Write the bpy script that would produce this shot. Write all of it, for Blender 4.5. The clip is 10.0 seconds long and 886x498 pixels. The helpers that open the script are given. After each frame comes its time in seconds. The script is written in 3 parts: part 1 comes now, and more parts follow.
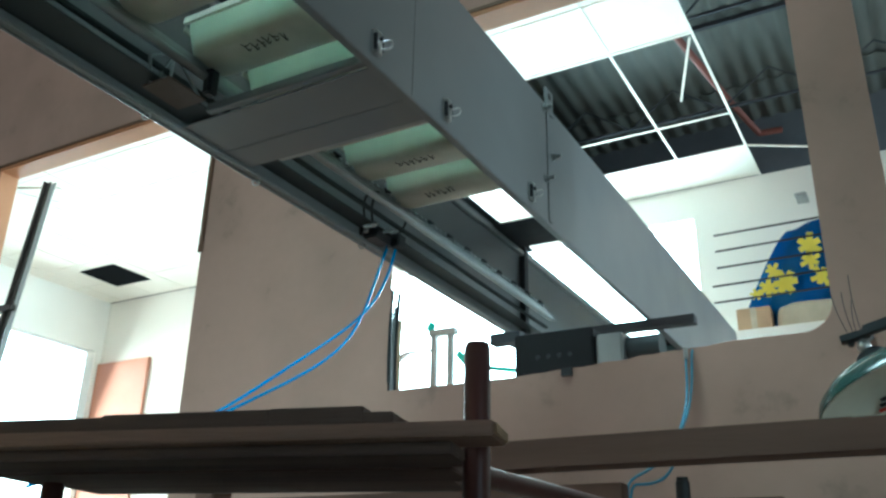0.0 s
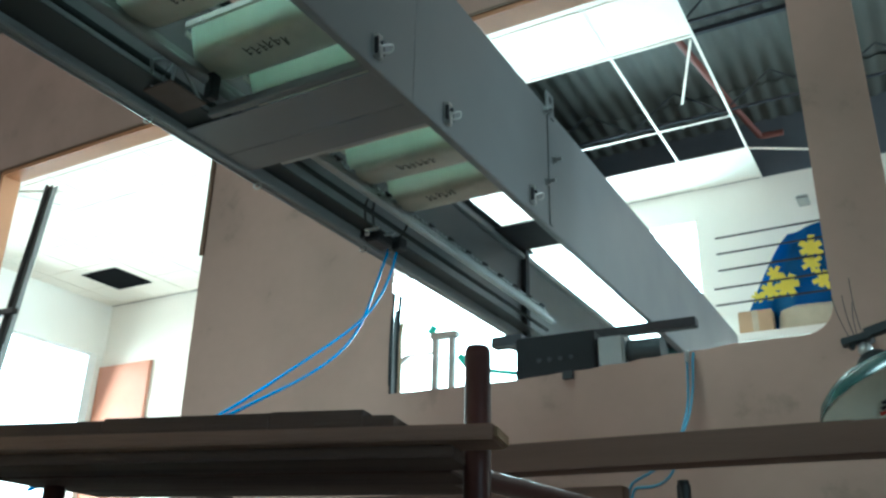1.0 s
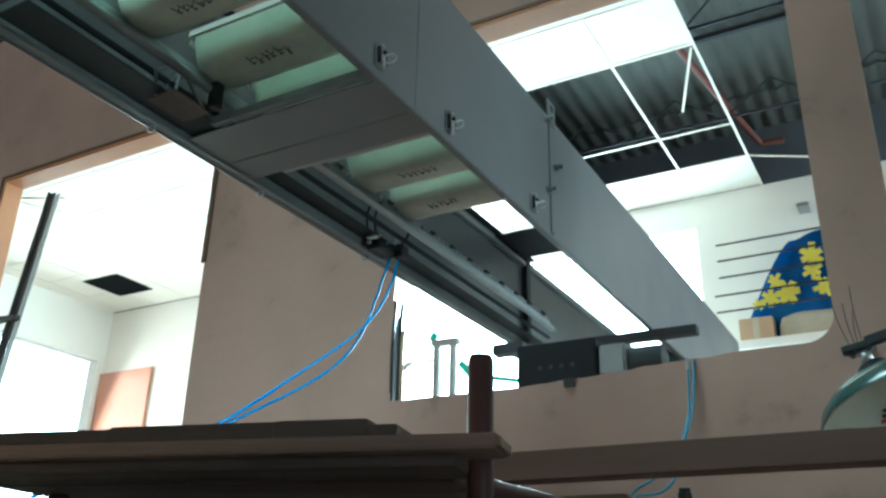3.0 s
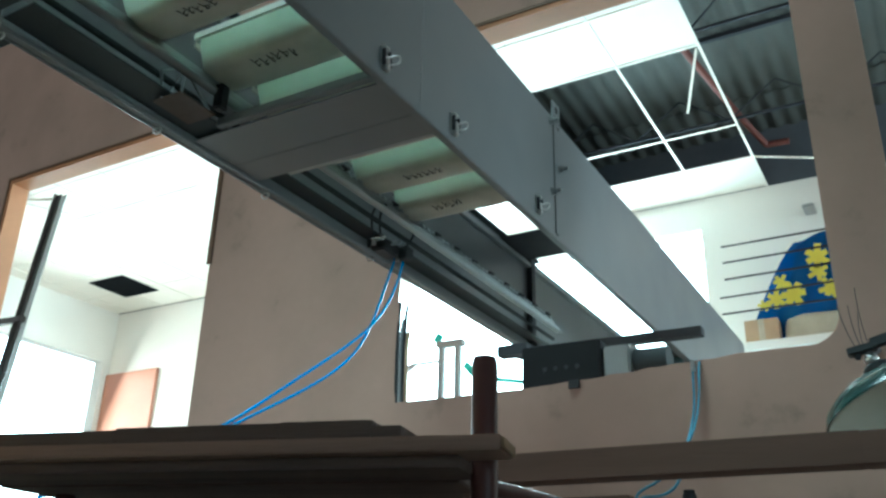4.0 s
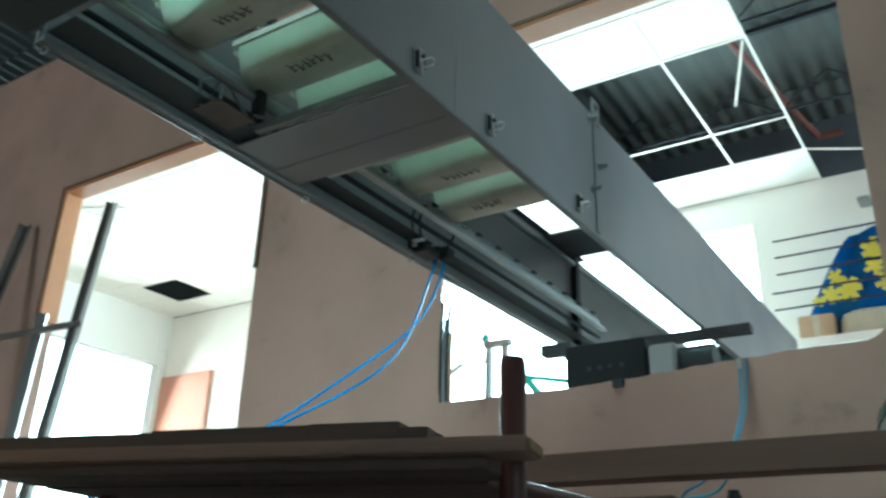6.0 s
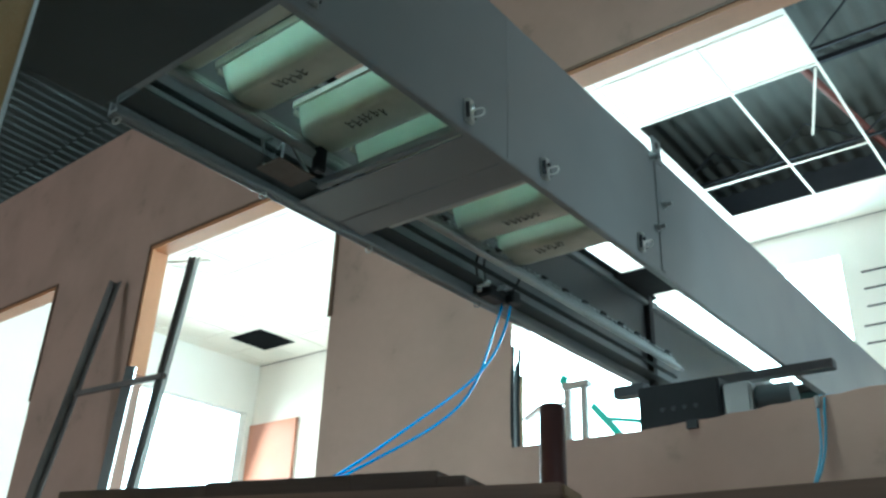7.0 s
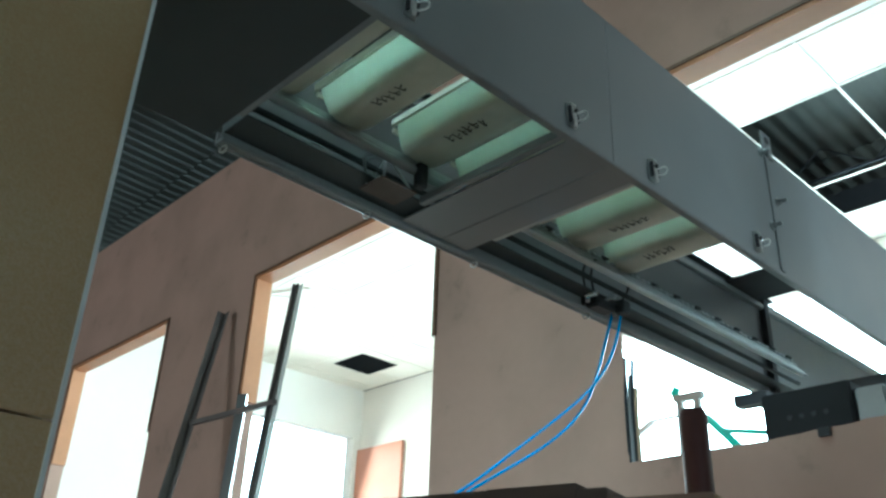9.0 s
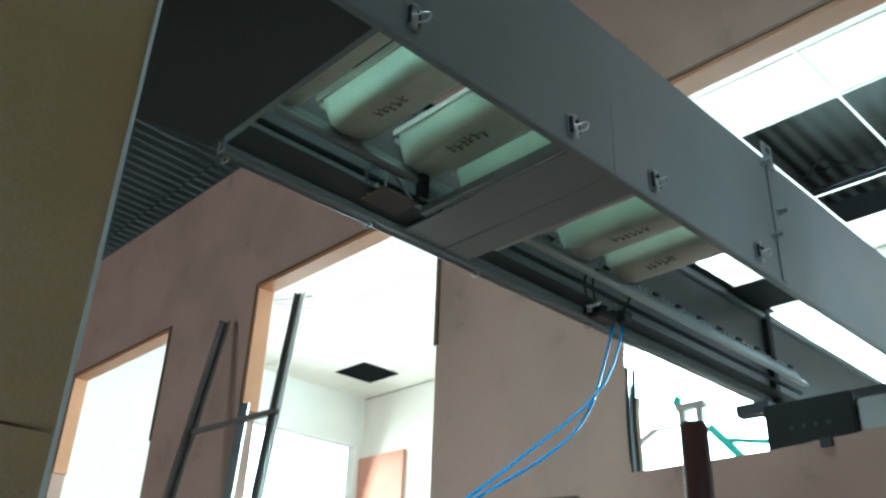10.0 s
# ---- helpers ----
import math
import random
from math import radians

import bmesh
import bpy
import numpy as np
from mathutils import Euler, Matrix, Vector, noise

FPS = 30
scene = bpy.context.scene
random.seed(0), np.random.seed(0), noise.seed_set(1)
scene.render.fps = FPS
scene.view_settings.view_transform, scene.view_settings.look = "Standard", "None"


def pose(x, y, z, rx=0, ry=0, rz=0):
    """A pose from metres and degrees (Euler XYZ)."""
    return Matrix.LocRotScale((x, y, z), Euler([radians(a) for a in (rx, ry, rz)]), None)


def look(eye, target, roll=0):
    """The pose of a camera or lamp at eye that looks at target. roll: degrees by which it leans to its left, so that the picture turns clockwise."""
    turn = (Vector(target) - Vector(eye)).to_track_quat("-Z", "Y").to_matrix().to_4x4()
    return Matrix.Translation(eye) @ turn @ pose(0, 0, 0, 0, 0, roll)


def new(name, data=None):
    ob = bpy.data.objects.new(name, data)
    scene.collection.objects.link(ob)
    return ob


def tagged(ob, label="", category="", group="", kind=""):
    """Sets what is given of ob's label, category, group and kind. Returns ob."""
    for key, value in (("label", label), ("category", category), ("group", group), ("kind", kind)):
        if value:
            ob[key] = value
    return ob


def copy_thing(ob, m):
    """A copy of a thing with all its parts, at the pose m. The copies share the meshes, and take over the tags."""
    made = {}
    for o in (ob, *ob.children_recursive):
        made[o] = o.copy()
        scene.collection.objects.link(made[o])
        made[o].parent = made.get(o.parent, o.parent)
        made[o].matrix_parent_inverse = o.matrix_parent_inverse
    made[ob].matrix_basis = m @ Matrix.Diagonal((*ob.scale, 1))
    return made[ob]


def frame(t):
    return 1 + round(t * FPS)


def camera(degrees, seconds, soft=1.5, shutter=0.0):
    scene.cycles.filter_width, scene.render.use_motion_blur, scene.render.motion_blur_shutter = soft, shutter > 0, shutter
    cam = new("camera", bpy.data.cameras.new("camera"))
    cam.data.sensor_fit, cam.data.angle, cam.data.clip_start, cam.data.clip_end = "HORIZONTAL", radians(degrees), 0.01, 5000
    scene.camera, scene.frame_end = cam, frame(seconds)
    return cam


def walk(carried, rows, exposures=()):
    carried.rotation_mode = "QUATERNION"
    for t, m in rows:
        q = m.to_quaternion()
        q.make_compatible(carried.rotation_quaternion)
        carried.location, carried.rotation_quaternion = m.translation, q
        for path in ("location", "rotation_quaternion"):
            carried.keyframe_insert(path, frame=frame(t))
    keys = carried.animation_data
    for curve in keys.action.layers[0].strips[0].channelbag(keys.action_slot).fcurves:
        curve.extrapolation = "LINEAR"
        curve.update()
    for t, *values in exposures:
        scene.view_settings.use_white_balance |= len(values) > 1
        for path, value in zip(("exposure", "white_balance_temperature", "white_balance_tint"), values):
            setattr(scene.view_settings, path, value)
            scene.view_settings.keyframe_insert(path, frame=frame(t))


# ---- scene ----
cam = camera(54.1, 10.0, soft=2.6, shutter=0.8)
PATH = [
    (0, (-0.392, 0.551, 1.353), (-1.313, 2.159, 2.106), 1.3),
    (0.5, (-0.39, 0.549, 1.353), (-1.309, 2.157, 2.109), 1.4),
    (1, (-0.389, 0.549, 1.353), (-1.312, 2.153, 2.112), 1.3),
    (1.5, (-0.39, 0.549, 1.353), (-1.317, 2.152, 2.109), 1.4),
    (2, (-0.387, 0.543, 1.353), (-1.309, 2.144, 2.119), 1.4),
    (2.5, (-0.384, 0.537, 1.352), (-1.298, 2.139, 2.125), 1.4),
    (2.7, (-0.386, 0.537, 1.354), (-1.306, 2.137, 2.125), 1.3),
    (3.8, (-0.387, 0.537, 1.352), (-1.310, 2.130, 2.133), 1.5),
    (4, (-0.384, 0.535, 1.353), (-1.315, 2.126, 2.128), 1.5),
    (4.5, (-0.384, 0.534, 1.352), (-1.321, 2.124, 2.123), 1.4),
    (5, (-0.379, 0.531, 1.352), (-1.329, 2.109, 2.132), 1.3),
    (5.2, (-0.38, 0.537, 1.353), (-1.33, 2.115, 2.132), 1.4),
    (6.3, (-0.336, 0.557, 1.356), (-1.432, 2.036, 2.139), 2.4),
    (6.5, (-0.322, 0.564, 1.357), (-1.462, 1.994, 2.169), 2.6),
    (6.8, (-0.293, 0.568, 1.358), (-1.448, 1.960, 2.212), 1.8),
    (7, (-0.279, 0.562, 1.357), (-1.441, 1.949, 2.21), 2.3),
    (7.5, (-0.279, 0.57, 1.359), (-1.474, 1.921, 2.224), 1.9),
    (8, (-0.301, 0.579, 1.358), (-1.524, 1.884, 2.253), 2.1),
    (8.5, (-0.333, 0.593, 1.36), (-1.61, 1.857, 2.239), 1.9),
    (9, (-0.34, 0.572, 1.356), (-1.648, 1.799, 2.243), 2.2),
    (9.5, (-0.338, 0.567, 1.36), (-1.643, 1.786, 2.261), 2.2),
    (10, (-0.335, 0.569, 1.36), (-1.64, 1.786, 2.263), 2.3),
]
walk(cam, [(t, look(eye, target, roll)) for t, eye, target, roll in PATH], exposures=((0, 0.62, 5080, -11), (5.2, 0.62, 5080, -11), (6.8, 0.65, 5080, -11), (10, 0.65, 5080, -11)))

# ---- world and light ----
world = bpy.data.worlds.new("world")
scene.world = world
world.use_nodes = True
wn = world.node_tree
bg = wn.nodes["Background"]
sky = wn.nodes.new("ShaderNodeTexSky")
sky.sky_type, sky.sun_disc = "NISHITA", False
sky.sun_elevation, sky.sun_rotation = radians(50), radians(-20)
wn.links.new(sky.outputs[0], bg.inputs[0])
bg.inputs[1].default_value = 0.15
sun = new("sun", bpy.data.lights.new("sun", "SUN"))
sun.data.energy, sun.data.angle, sun.data.color = 3.0, radians(0.5), (1, 0.95, 0.88)
sun.matrix_world = look((0, 0, 0), (-math.sin(radians(-20)) * 0.64, -math.cos(radians(-20)) * 0.64, -0.77))


def area(name, eye, target, w, h, energy, color=(1, 1, 1)):
    ob = new(name, bpy.data.lights.new(name, "AREA"))
    ob.data.shape, ob.data.size, ob.data.size_y = "RECTANGLE", w, h
    ob.data.energy, ob.data.color = energy, color
    ob.matrix_world = look(eye, target)
    return ob


# daylight in the back window of the far hall and the side window of the white room
area("daylight_back", (-4.3, 8.7, 3.4), (-4.3, 0, 3.0), 4.6, 2.6, 370, (0.92, 1.0, 0.97))
area("daylight_side", (-10.6, 6.95, 2.95), (-4.0, 6.35, 0.6), 2.6, 2.9, 125, (1.0, 0.90, 0.79))
# three fill lamps added at unseen openings of hall and workshop
area("fill_east", (6.6, -2.6, 2.3), (-3.0, 2.4, 2.6), 3.4, 3.6, 43, (0.92, 1.0, 0.95))
area("fill_hall_east", (6.7, 6.1, 3.3), (-3.0, 5.6, 2.9), 3.6, 2.4, 290, (0.97, 1.0, 0.97))
area("fill_south", (-9.0, -6.9, 2.0), (-6.5, 3.0, 2.6), 5.0, 3.6, 185, (1.0, 0.95, 0.91))
# fill lamp added over the buckets, with no roof light in sight
bucket_fill = area("bucket_fill", (-2.4, 1.3, 6.15), (-2.2, 1.4, 0.0), 0.9, 3.2, 58, (0.88, 1.0, 0.95))
bucket_fill.data.spread = radians(85)


# ---- materials ----
def mat(name, color, rough=0.6, metal=0.0, grain=0.12, scale=60.0, stain=0.15, stain_scale=1.5, bump=0.1, spec=0.5, tint=None, stretch=(1, 1, 1), vary=0.0, smudge=None):
    m = bpy.data.materials.new(name)
    m.use_nodes = True
    n, l = m.node_tree.nodes, m.node_tree.links
    b = n["Principled BSDF"]
    tc = n.new("ShaderNodeTexCoord")
    mp = n.new("ShaderNodeMapping")
    mp.inputs["Scale"].default_value = stretch
    l.new(tc.outputs["Object"], mp.inputs[0])
    fine, big = n.new("ShaderNodeTexNoise"), n.new("ShaderNodeTexNoise")
    fine.inputs["Scale"].default_value, fine.inputs["Detail"].default_value = scale, 6
    big.inputs["Scale"].default_value, big.inputs["Detail"].default_value = stain_scale, 5
    for t in (fine, big):
        l.new(mp.outputs[0], t.inputs["Vector"])
    dark = tuple(c * 0.45 for c in color) if tint is None else tint
    r1, m1, m2 = n.new("ShaderNodeValToRGB"), n.new("ShaderNodeMix"), n.new("ShaderNodeMix")
    r1.color_ramp.elements[0].position, r1.color_ramp.elements[1].position = 0.42, 0.72
    m1.data_type = m2.data_type = "RGBA"
    l.new(big.outputs[0], r1.inputs[0])
    k = n.new("ShaderNodeMath")
    k.operation = "MULTIPLY"
    k.inputs[1].default_value = stain
    l.new(r1.outputs[0], k.inputs[0])
    l.new(k.outputs[0], m1.inputs[0])
    m1.inputs[6].default_value, m1.inputs[7].default_value = (*color, 1), (*dark, 1)
    k2 = n.new("ShaderNodeMath")
    k2.operation = "MULTIPLY"
    k2.inputs[1].default_value = grain
    l.new(fine.outputs[0], k2.inputs[0])
    l.new(k2.outputs[0], m2.inputs[0])
    l.new(m1.outputs[2], m2.inputs[6])
    m2.inputs[7].default_value = (*dark, 1)
    last = m2.outputs[2]
    if smudge:
        sn, sr, sm = n.new("ShaderNodeTexNoise"), n.new("ShaderNodeValToRGB"), n.new("ShaderNodeMix")
        sn.inputs["Scale"].default_value, sn.inputs["Detail"].default_value, sn.inputs["Roughness"].default_value = 3.4, 8, 0.7
        sr.color_ramp.elements[0].position, sr.color_ramp.elements[1].position = 0.60, 0.74
        sr.color_ramp.elements[1].color = (0.75, 0.75, 0.75, 1)
        sm.data_type = "RGBA"
        l.new(tc.outputs["Object"], sn.inputs["Vector"])
        l.new(sn.outputs[0], sr.inputs[0])
        l.new(sr.outputs[0], sm.inputs[0])
        l.new(last, sm.inputs[6])
        sm.inputs[7].default_value = (*smudge, 1)
        last = sm.outputs[2]
    if vary:
        oi, hs, mr = n.new("ShaderNodeObjectInfo"), n.new("ShaderNodeHueSaturation"), n.new("ShaderNodeMapRange")
        mr.inputs[3].default_value, mr.inputs[4].default_value = 1 - vary, 1 + vary
        l.new(oi.outputs["Random"], mr.inputs[0])
        l.new(mr.outputs[0], hs.inputs["Value"])
        l.new(last, hs.inputs["Color"])
        last = hs.outputs[0]
    l.new(last, b.inputs["Base Color"])
    b.inputs["Metallic"].default_value = metal
    b.inputs["Specular IOR Level"].default_value = spec
    rr = n.new("ShaderNodeMapRange")
    rr.inputs[3].default_value, rr.inputs[4].default_value = max(0, rough - 0.1), min(1, rough + 0.1)
    l.new(big.outputs[0], rr.inputs[0])
    l.new(rr.outputs[0], b.inputs["Roughness"])
    bp = n.new("ShaderNodeBump")
    bp.inputs["Strength"].default_value, bp.inputs["Distance"].default_value = bump, 0.004
    l.new(fine.outputs[0], bp.inputs["Height"])
    l.new(bp.outputs[0], b.inputs["Normal"])
    return m


PLASTER = mat("plaster", (0.48, 0.305, 0.24), 0.9, grain=0.22, scale=20, stain=0.55, stain_scale=1.7, bump=0.3, spec=0.2, tint=(0.31, 0.205, 0.16), smudge=(0.25, 0.175, 0.14))
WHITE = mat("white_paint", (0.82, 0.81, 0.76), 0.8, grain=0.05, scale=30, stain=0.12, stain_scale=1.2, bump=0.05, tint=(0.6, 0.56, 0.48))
TILE = mat("ceiling_tile", (0.80, 0.775, 0.70), 0.6, grain=0.06, scale=40, stain=0.3, stain_scale=1.1, bump=0.05, tint=(0.64, 0.57, 0.47))
TEE_OLD = mat("grimy_tee", (0.73, 0.70, 0.62), 0.6, grain=0.2, scale=30, stain=0.6, stain_scale=3, tint=(0.7, 0.66, 0.58))
TRIM = mat("trim_wood", (0.56, 0.25, 0.115), 0.5, grain=0.25, scale=30, stain=0.2, stain_scale=3, bump=0.05, stretch=(1, 1, 1))
TRIM_EDGE = mat("trim_edge", (0.17, 0.09, 0.05), 0.5, grain=0.2, scale=40)
SHEET = mat("painted_sheet", (0.222, 0.226, 0.230), 0.36, 0.2, grain=0.10, scale=300, stain=0.22, stain_scale=2.2, bump=0.02, tint=(0.13, 0.14, 0.145), vary=0.05, spec=0.65)
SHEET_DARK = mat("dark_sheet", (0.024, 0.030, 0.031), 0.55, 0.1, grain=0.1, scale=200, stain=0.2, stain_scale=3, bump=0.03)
STEEL = mat("zinc_steel", (0.42, 0.43, 0.43), 0.35, 0.9, grain=0.1, scale=120, stain=0.2, stain_scale=6, bump=0.03)
EDGE_GLINT = mat("edge_glint", (0.8, 0.82, 0.82), 0.3, 0.25, grain=0.1, scale=80)
CHROME = mat("chrome", (0.62, 0.62, 0.60), 0.30, 0.75, grain=0.05, scale=100)
IRON = mat("dark_iron", (0.045, 0.045, 0.05), 0.55, 0.3, grain=0.2, scale=80, stain=0.3, stain_scale=6)
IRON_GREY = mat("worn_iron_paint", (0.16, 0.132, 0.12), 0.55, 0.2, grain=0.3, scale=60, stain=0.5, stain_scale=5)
RUST = mat("rusty_plate", (0.13, 0.09, 0.07), 0.7, 0.2, grain=0.3, scale=60, stain=0.5, stain_scale=8)
BROWN_PIPE = mat("brown_pipe_paint", (0.07, 0.024, 0.02), 0.35, 0.0, grain=0.15, scale=50, stain=0.3, stain_scale=6)
WOOD_OLD = mat("dark_board", (0.15, 0.098, 0.078), 0.75, grain=0.35, scale=30, stain=0.5, stain_scale=3, bump=0.3, stretch=(0.6, 8, 8), tint=(0.03, 0.022, 0.02))
# same board texture in a paler colour, for the front board
WOOD_FACE = mat("pale_board_face", (0.34, 0.205, 0.15), 0.75, grain=0.35, scale=30, stain=0.5, stain_scale=3, bump=0.3, stretch=(0.6, 8, 8), tint=(0.10, 0.07, 0.055))
WOOD_END = mat("board_end", (0.48, 0.33, 0.2), 0.8, grain=0.5, scale=90, stain=0.4, stain_scale=12, bump=0.3, tint=(0.15, 0.09, 0.05))
BEAM = mat("dark_beam_wood", (0.155, 0.080, 0.052), 0.7, grain=0.3, scale=25, stain=0.4, stain_scale=2, bump=0.2, stretch=(0.5, 6, 6))
ROOF = mat("roof_metal", (0.085, 0.092, 0.085), 0.85, 0.0, grain=0.15, scale=20, stain=0.5, stain_scale=0.8, bump=0.1)
TRUSS = mat("truss_paint", (0.03, 0.034, 0.045), 0.8, 0.1, grain=0.2, scale=20)
REDSTEEL = mat("primer_steel", (0.13, 0.036, 0.026), 0.6, grain=0.2, scale=30, stain=0.3, stain_scale=4)
HOSE_OLD = mat("faded_hose", (0.12, 0.32, 0.46), 0.4, grain=0.1, scale=60, stain=0.3, stain_scale=8)
HOSE = mat("blue_hose", (0.02, 0.33, 0.80), 0.25, grain=0.05, scale=40, stain=0.05, spec=0.6)
GREEN = mat("green_enamel", (0.035, 0.075, 0.065), 0.22, grain=0.1, scale=50, stain=0.2, stain_scale=6, spec=0.6)
CREAM = mat("lamp_glass", (0.84, 0.80, 0.66), 0.3, grain=0.08, scale=40, stain=0.2, stain_scale=8)
CARD = mat("cardboard", (0.52, 0.37, 0.23), 0.85, grain=0.12, scale=60, stain=0.2, stain_scale=4)
PAPER = mat("paper_sack", (0.55, 0.50, 0.38), 0.8, grain=0.2, scale=30, stain=0.3, stain_scale=5, bump=0.3)
BLUE_CLOTH = mat("blue_cloth", (0.012, 0.13, 0.36), 0.8, grain=0.2, scale=80, stain=0.3, stain_scale=4, bump=0.2)
YELLOW = mat("yellow_print", (0.75, 0.66, 0.08), 0.8, grain=0.1, scale=80)
INK = mat("ink", (0.03, 0.03, 0.03), 0.6)
HOLE_SHADE = mat("hole_shade", (0.004, 0.005, 0.006), 1.0, spec=0.05)
BLACK = mat("black_plastic", (0.015, 0.016, 0.018), 0.45, grain=0.1, scale=60)
CONTROL = mat("grey_control_box", (0.020, 0.019, 0.020), 0.6, 0.0, grain=0.1, scale=60, stain=0.2, stain_scale=5, spec=0.15)
PINKDOOR = mat("door_wood", (0.55, 0.26, 0.17), 0.45, grain=0.2, scale=30, stain=0.2, stain_scale=2)
CONCRETE = mat("concrete", (0.20, 0.19, 0.175), 0.9, grain=0.25, scale=30, stain=0.4, stain_scale=1, bump=0.3)
# bare wall top, with the shade above the panels put into its colour
BARE_SHADED = mat("bare_wall_shaded", (0.085, 0.10, 0.12), 0.9, grain=0.25, scale=20, stain=0.5, stain_scale=1.5, bump=0.3)
WORN = mat("worn_grey_paint", (0.24, 0.23, 0.21), 0.6, grain=0.2, scale=40, stain=0.3, stain_scale=4)
# warm reflection put into the colour as golden mottling
GOLD_SHEEN = mat("galvanised_gold_sheen", (0.64, 0.54, 0.36), 0.40, 0.8, grain=0.8, scale=240, stain=0.8, stain_scale=1.25, bump=0.25, tint=(0.46, 0.28, 0.10))
TEAL = mat("dark_teal_paint", (0.05, 0.11, 0.12), 0.4, grain=0.15, scale=40, stain=0.3, stain_scale=3)
MACHINE_GREEN = mat("machine_green", (0.05, 0.42, 0.33), 0.4, grain=0.1, scale=40)
REDP = mat("red_print", (0.5, 0.05, 0.03), 0.6)

PP = mat("bucket_plastic", (0.66, 0.61, 0.50), 0.40, grain=0.15, scale=40, stain=0.55, stain_scale=7, bump=0.05, tint=(0.40, 0.38, 0.29))
PP_RIM = mat("rim_plastic", (0.56, 0.53, 0.44), 0.5, grain=0.1, scale=40, stain=0.4, stain_scale=6)
ppn = PP.node_tree
trl, mixs = ppn.nodes.new("ShaderNodeBsdfTranslucent"), ppn.nodes.new("ShaderNodeMixShader")
trl.inputs[0].default_value = (0.80, 0.93, 0.84, 1)
thin, coord, split = ppn.nodes.new("ShaderNodeMapRange"), ppn.nodes.new("ShaderNodeTexCoord"), ppn.nodes.new("ShaderNodeSeparateXYZ")
thin.inputs[1].default_value, thin.inputs[2].default_value, thin.inputs[3].default_value, thin.inputs[4].default_value = 0.012, 0.055, 0.04, 0.50
ppn.links.new(coord.outputs["Object"], split.inputs[0])
ppn.links.new(split.outputs["Z"], thin.inputs[0])
ppn.links.new(thin.outputs[0], mixs.inputs[0])
ppn.links.new(ppn.nodes["Principled BSDF"].outputs[0], mixs.inputs[1])
ppn.links.new(trl.outputs[0], mixs.inputs[2])
ppn.links.new(mixs.outputs[0], ppn.nodes["Material Output"].inputs[0])


def glow(name, color, strength):
    m = bpy.data.materials.new(name)
    m.use_nodes = True
    b = m.node_tree.nodes["Principled BSDF"]
    b.inputs["Base Color"].default_value = (*color, 1)
    b.inputs["Emission Color"].default_value = (*color, 1)
    b.inputs["Emission Strength"].default_value = strength
    return m


OUTSIDE = glow("hazy_daylight", (0.9, 1.0, 0.98), 6.0)


# ---- mesh helpers ----
def box(bm, x0, x1, y0, y1, z0, z1, m=None):
    vs = [bm.verts.new(p) for p in ((x0, y0, z0), (x1, y0, z0), (x1, y1, z0), (x0, y1, z0), (x0, y0, z1), (x1, y0, z1), (x1, y1, z1), (x0, y1, z1))]
    if m is not None:
        for v in vs:
            v.co = m @ v.co
    for f in ((0, 3, 2, 1), (4, 5, 6, 7), (0, 1, 5, 4), (1, 2, 6, 5), (2, 3, 7, 6), (3, 0, 4, 7)):
        bm.faces.new([vs[i] for i in f])
    return vs


def bar(bm, a, b, w, h=None, up=(0, 0, 1)):
    """A straight bar of section w x h from a to b."""
    a, b = Vector(a), Vector(b)
    d = (b - a).normalized()
    s = d.cross(Vector(up))
    s = Vector((1, 0, 0)) if s.length < 1e-3 else s.normalized()
    u = s.cross(d)
    h = h or w
    m = Matrix((s, d, u)).transposed().to_4x4()
    m.translation = a
    box(bm, -w / 2, w / 2, 0, (b - a).length, -h / 2, h / 2, m)


def rod(bm, a, b, r, seg=12, r2=None):
    a, b = Vector(a), Vector(b)
    m = Matrix.Translation((a + b) / 2) @ (b - a).to_track_quat("Z", "Y").to_matrix().to_4x4()
    bmesh.ops.create_cone(bm, cap_ends=True, segments=seg, radius1=r, radius2=r if r2 is None else r2, depth=(b - a).length, matrix=m)


def lathe(bm, profile, seg=32, m=None):
    rings = []
    for r, z in profile:
        rings.append([bm.verts.new((m or Matrix()) @ Vector((r * math.cos(2 * math.pi * i / seg), r * math.sin(2 * math.pi * i / seg), z))) for i in range(seg)])
    for p, q in zip(rings, rings[1:]):
        for i in range(seg):
            bm.faces.new((p[i], p[(i + 1) % seg], q[(i + 1) % seg], q[i]))
    bm.faces.new(rings[0][::-1])
    bm.faces.new(rings[-1])


def bevel(bm, w, seg=2):
    bmesh.ops.bevel(bm, geom=bm.edges[:], offset=w, segments=seg, affect="EDGES", clamp_overlap=True)
    return bm


def smooth(me, angle=35):
    for p in me.polygons:
        p.use_smooth = True
    me.set_sharp_from_angle(angle=radians(angle))


def part(name, bm, material, parent=None, label="", soft=True):
    bmesh.ops.recalc_face_normals(bm, faces=bm.faces[:])
    me = bpy.data.meshes.new(name)
    bm.to_mesh(me)
    bm.free()
    for m in material if isinstance(material, (list, tuple)) else [material]:
        me.materials.append(m)
    if soft:
        smooth(me)
    ob = new(name, me)
    if parent is not None:
        ob.parent = parent
    if label:
        ob["label"] = label
    return ob


def boxpart(name, dims, material, parent=None, label="", bev=0.0, m=None):
    bm = bmesh.new()
    box(bm, *dims, m=m)
    if bev:
        bevel(bm, bev)
    return part(name, bm, material, parent, label)


def empty(name, at=(0, 0, 0), label="", category="", group="", rz=0.0):
    ob = new(name)
    ob.empty_display_size = 0.05
    ob.matrix_world = pose(*at, 0, 0, rz)
    return tagged(ob, label, category, group)


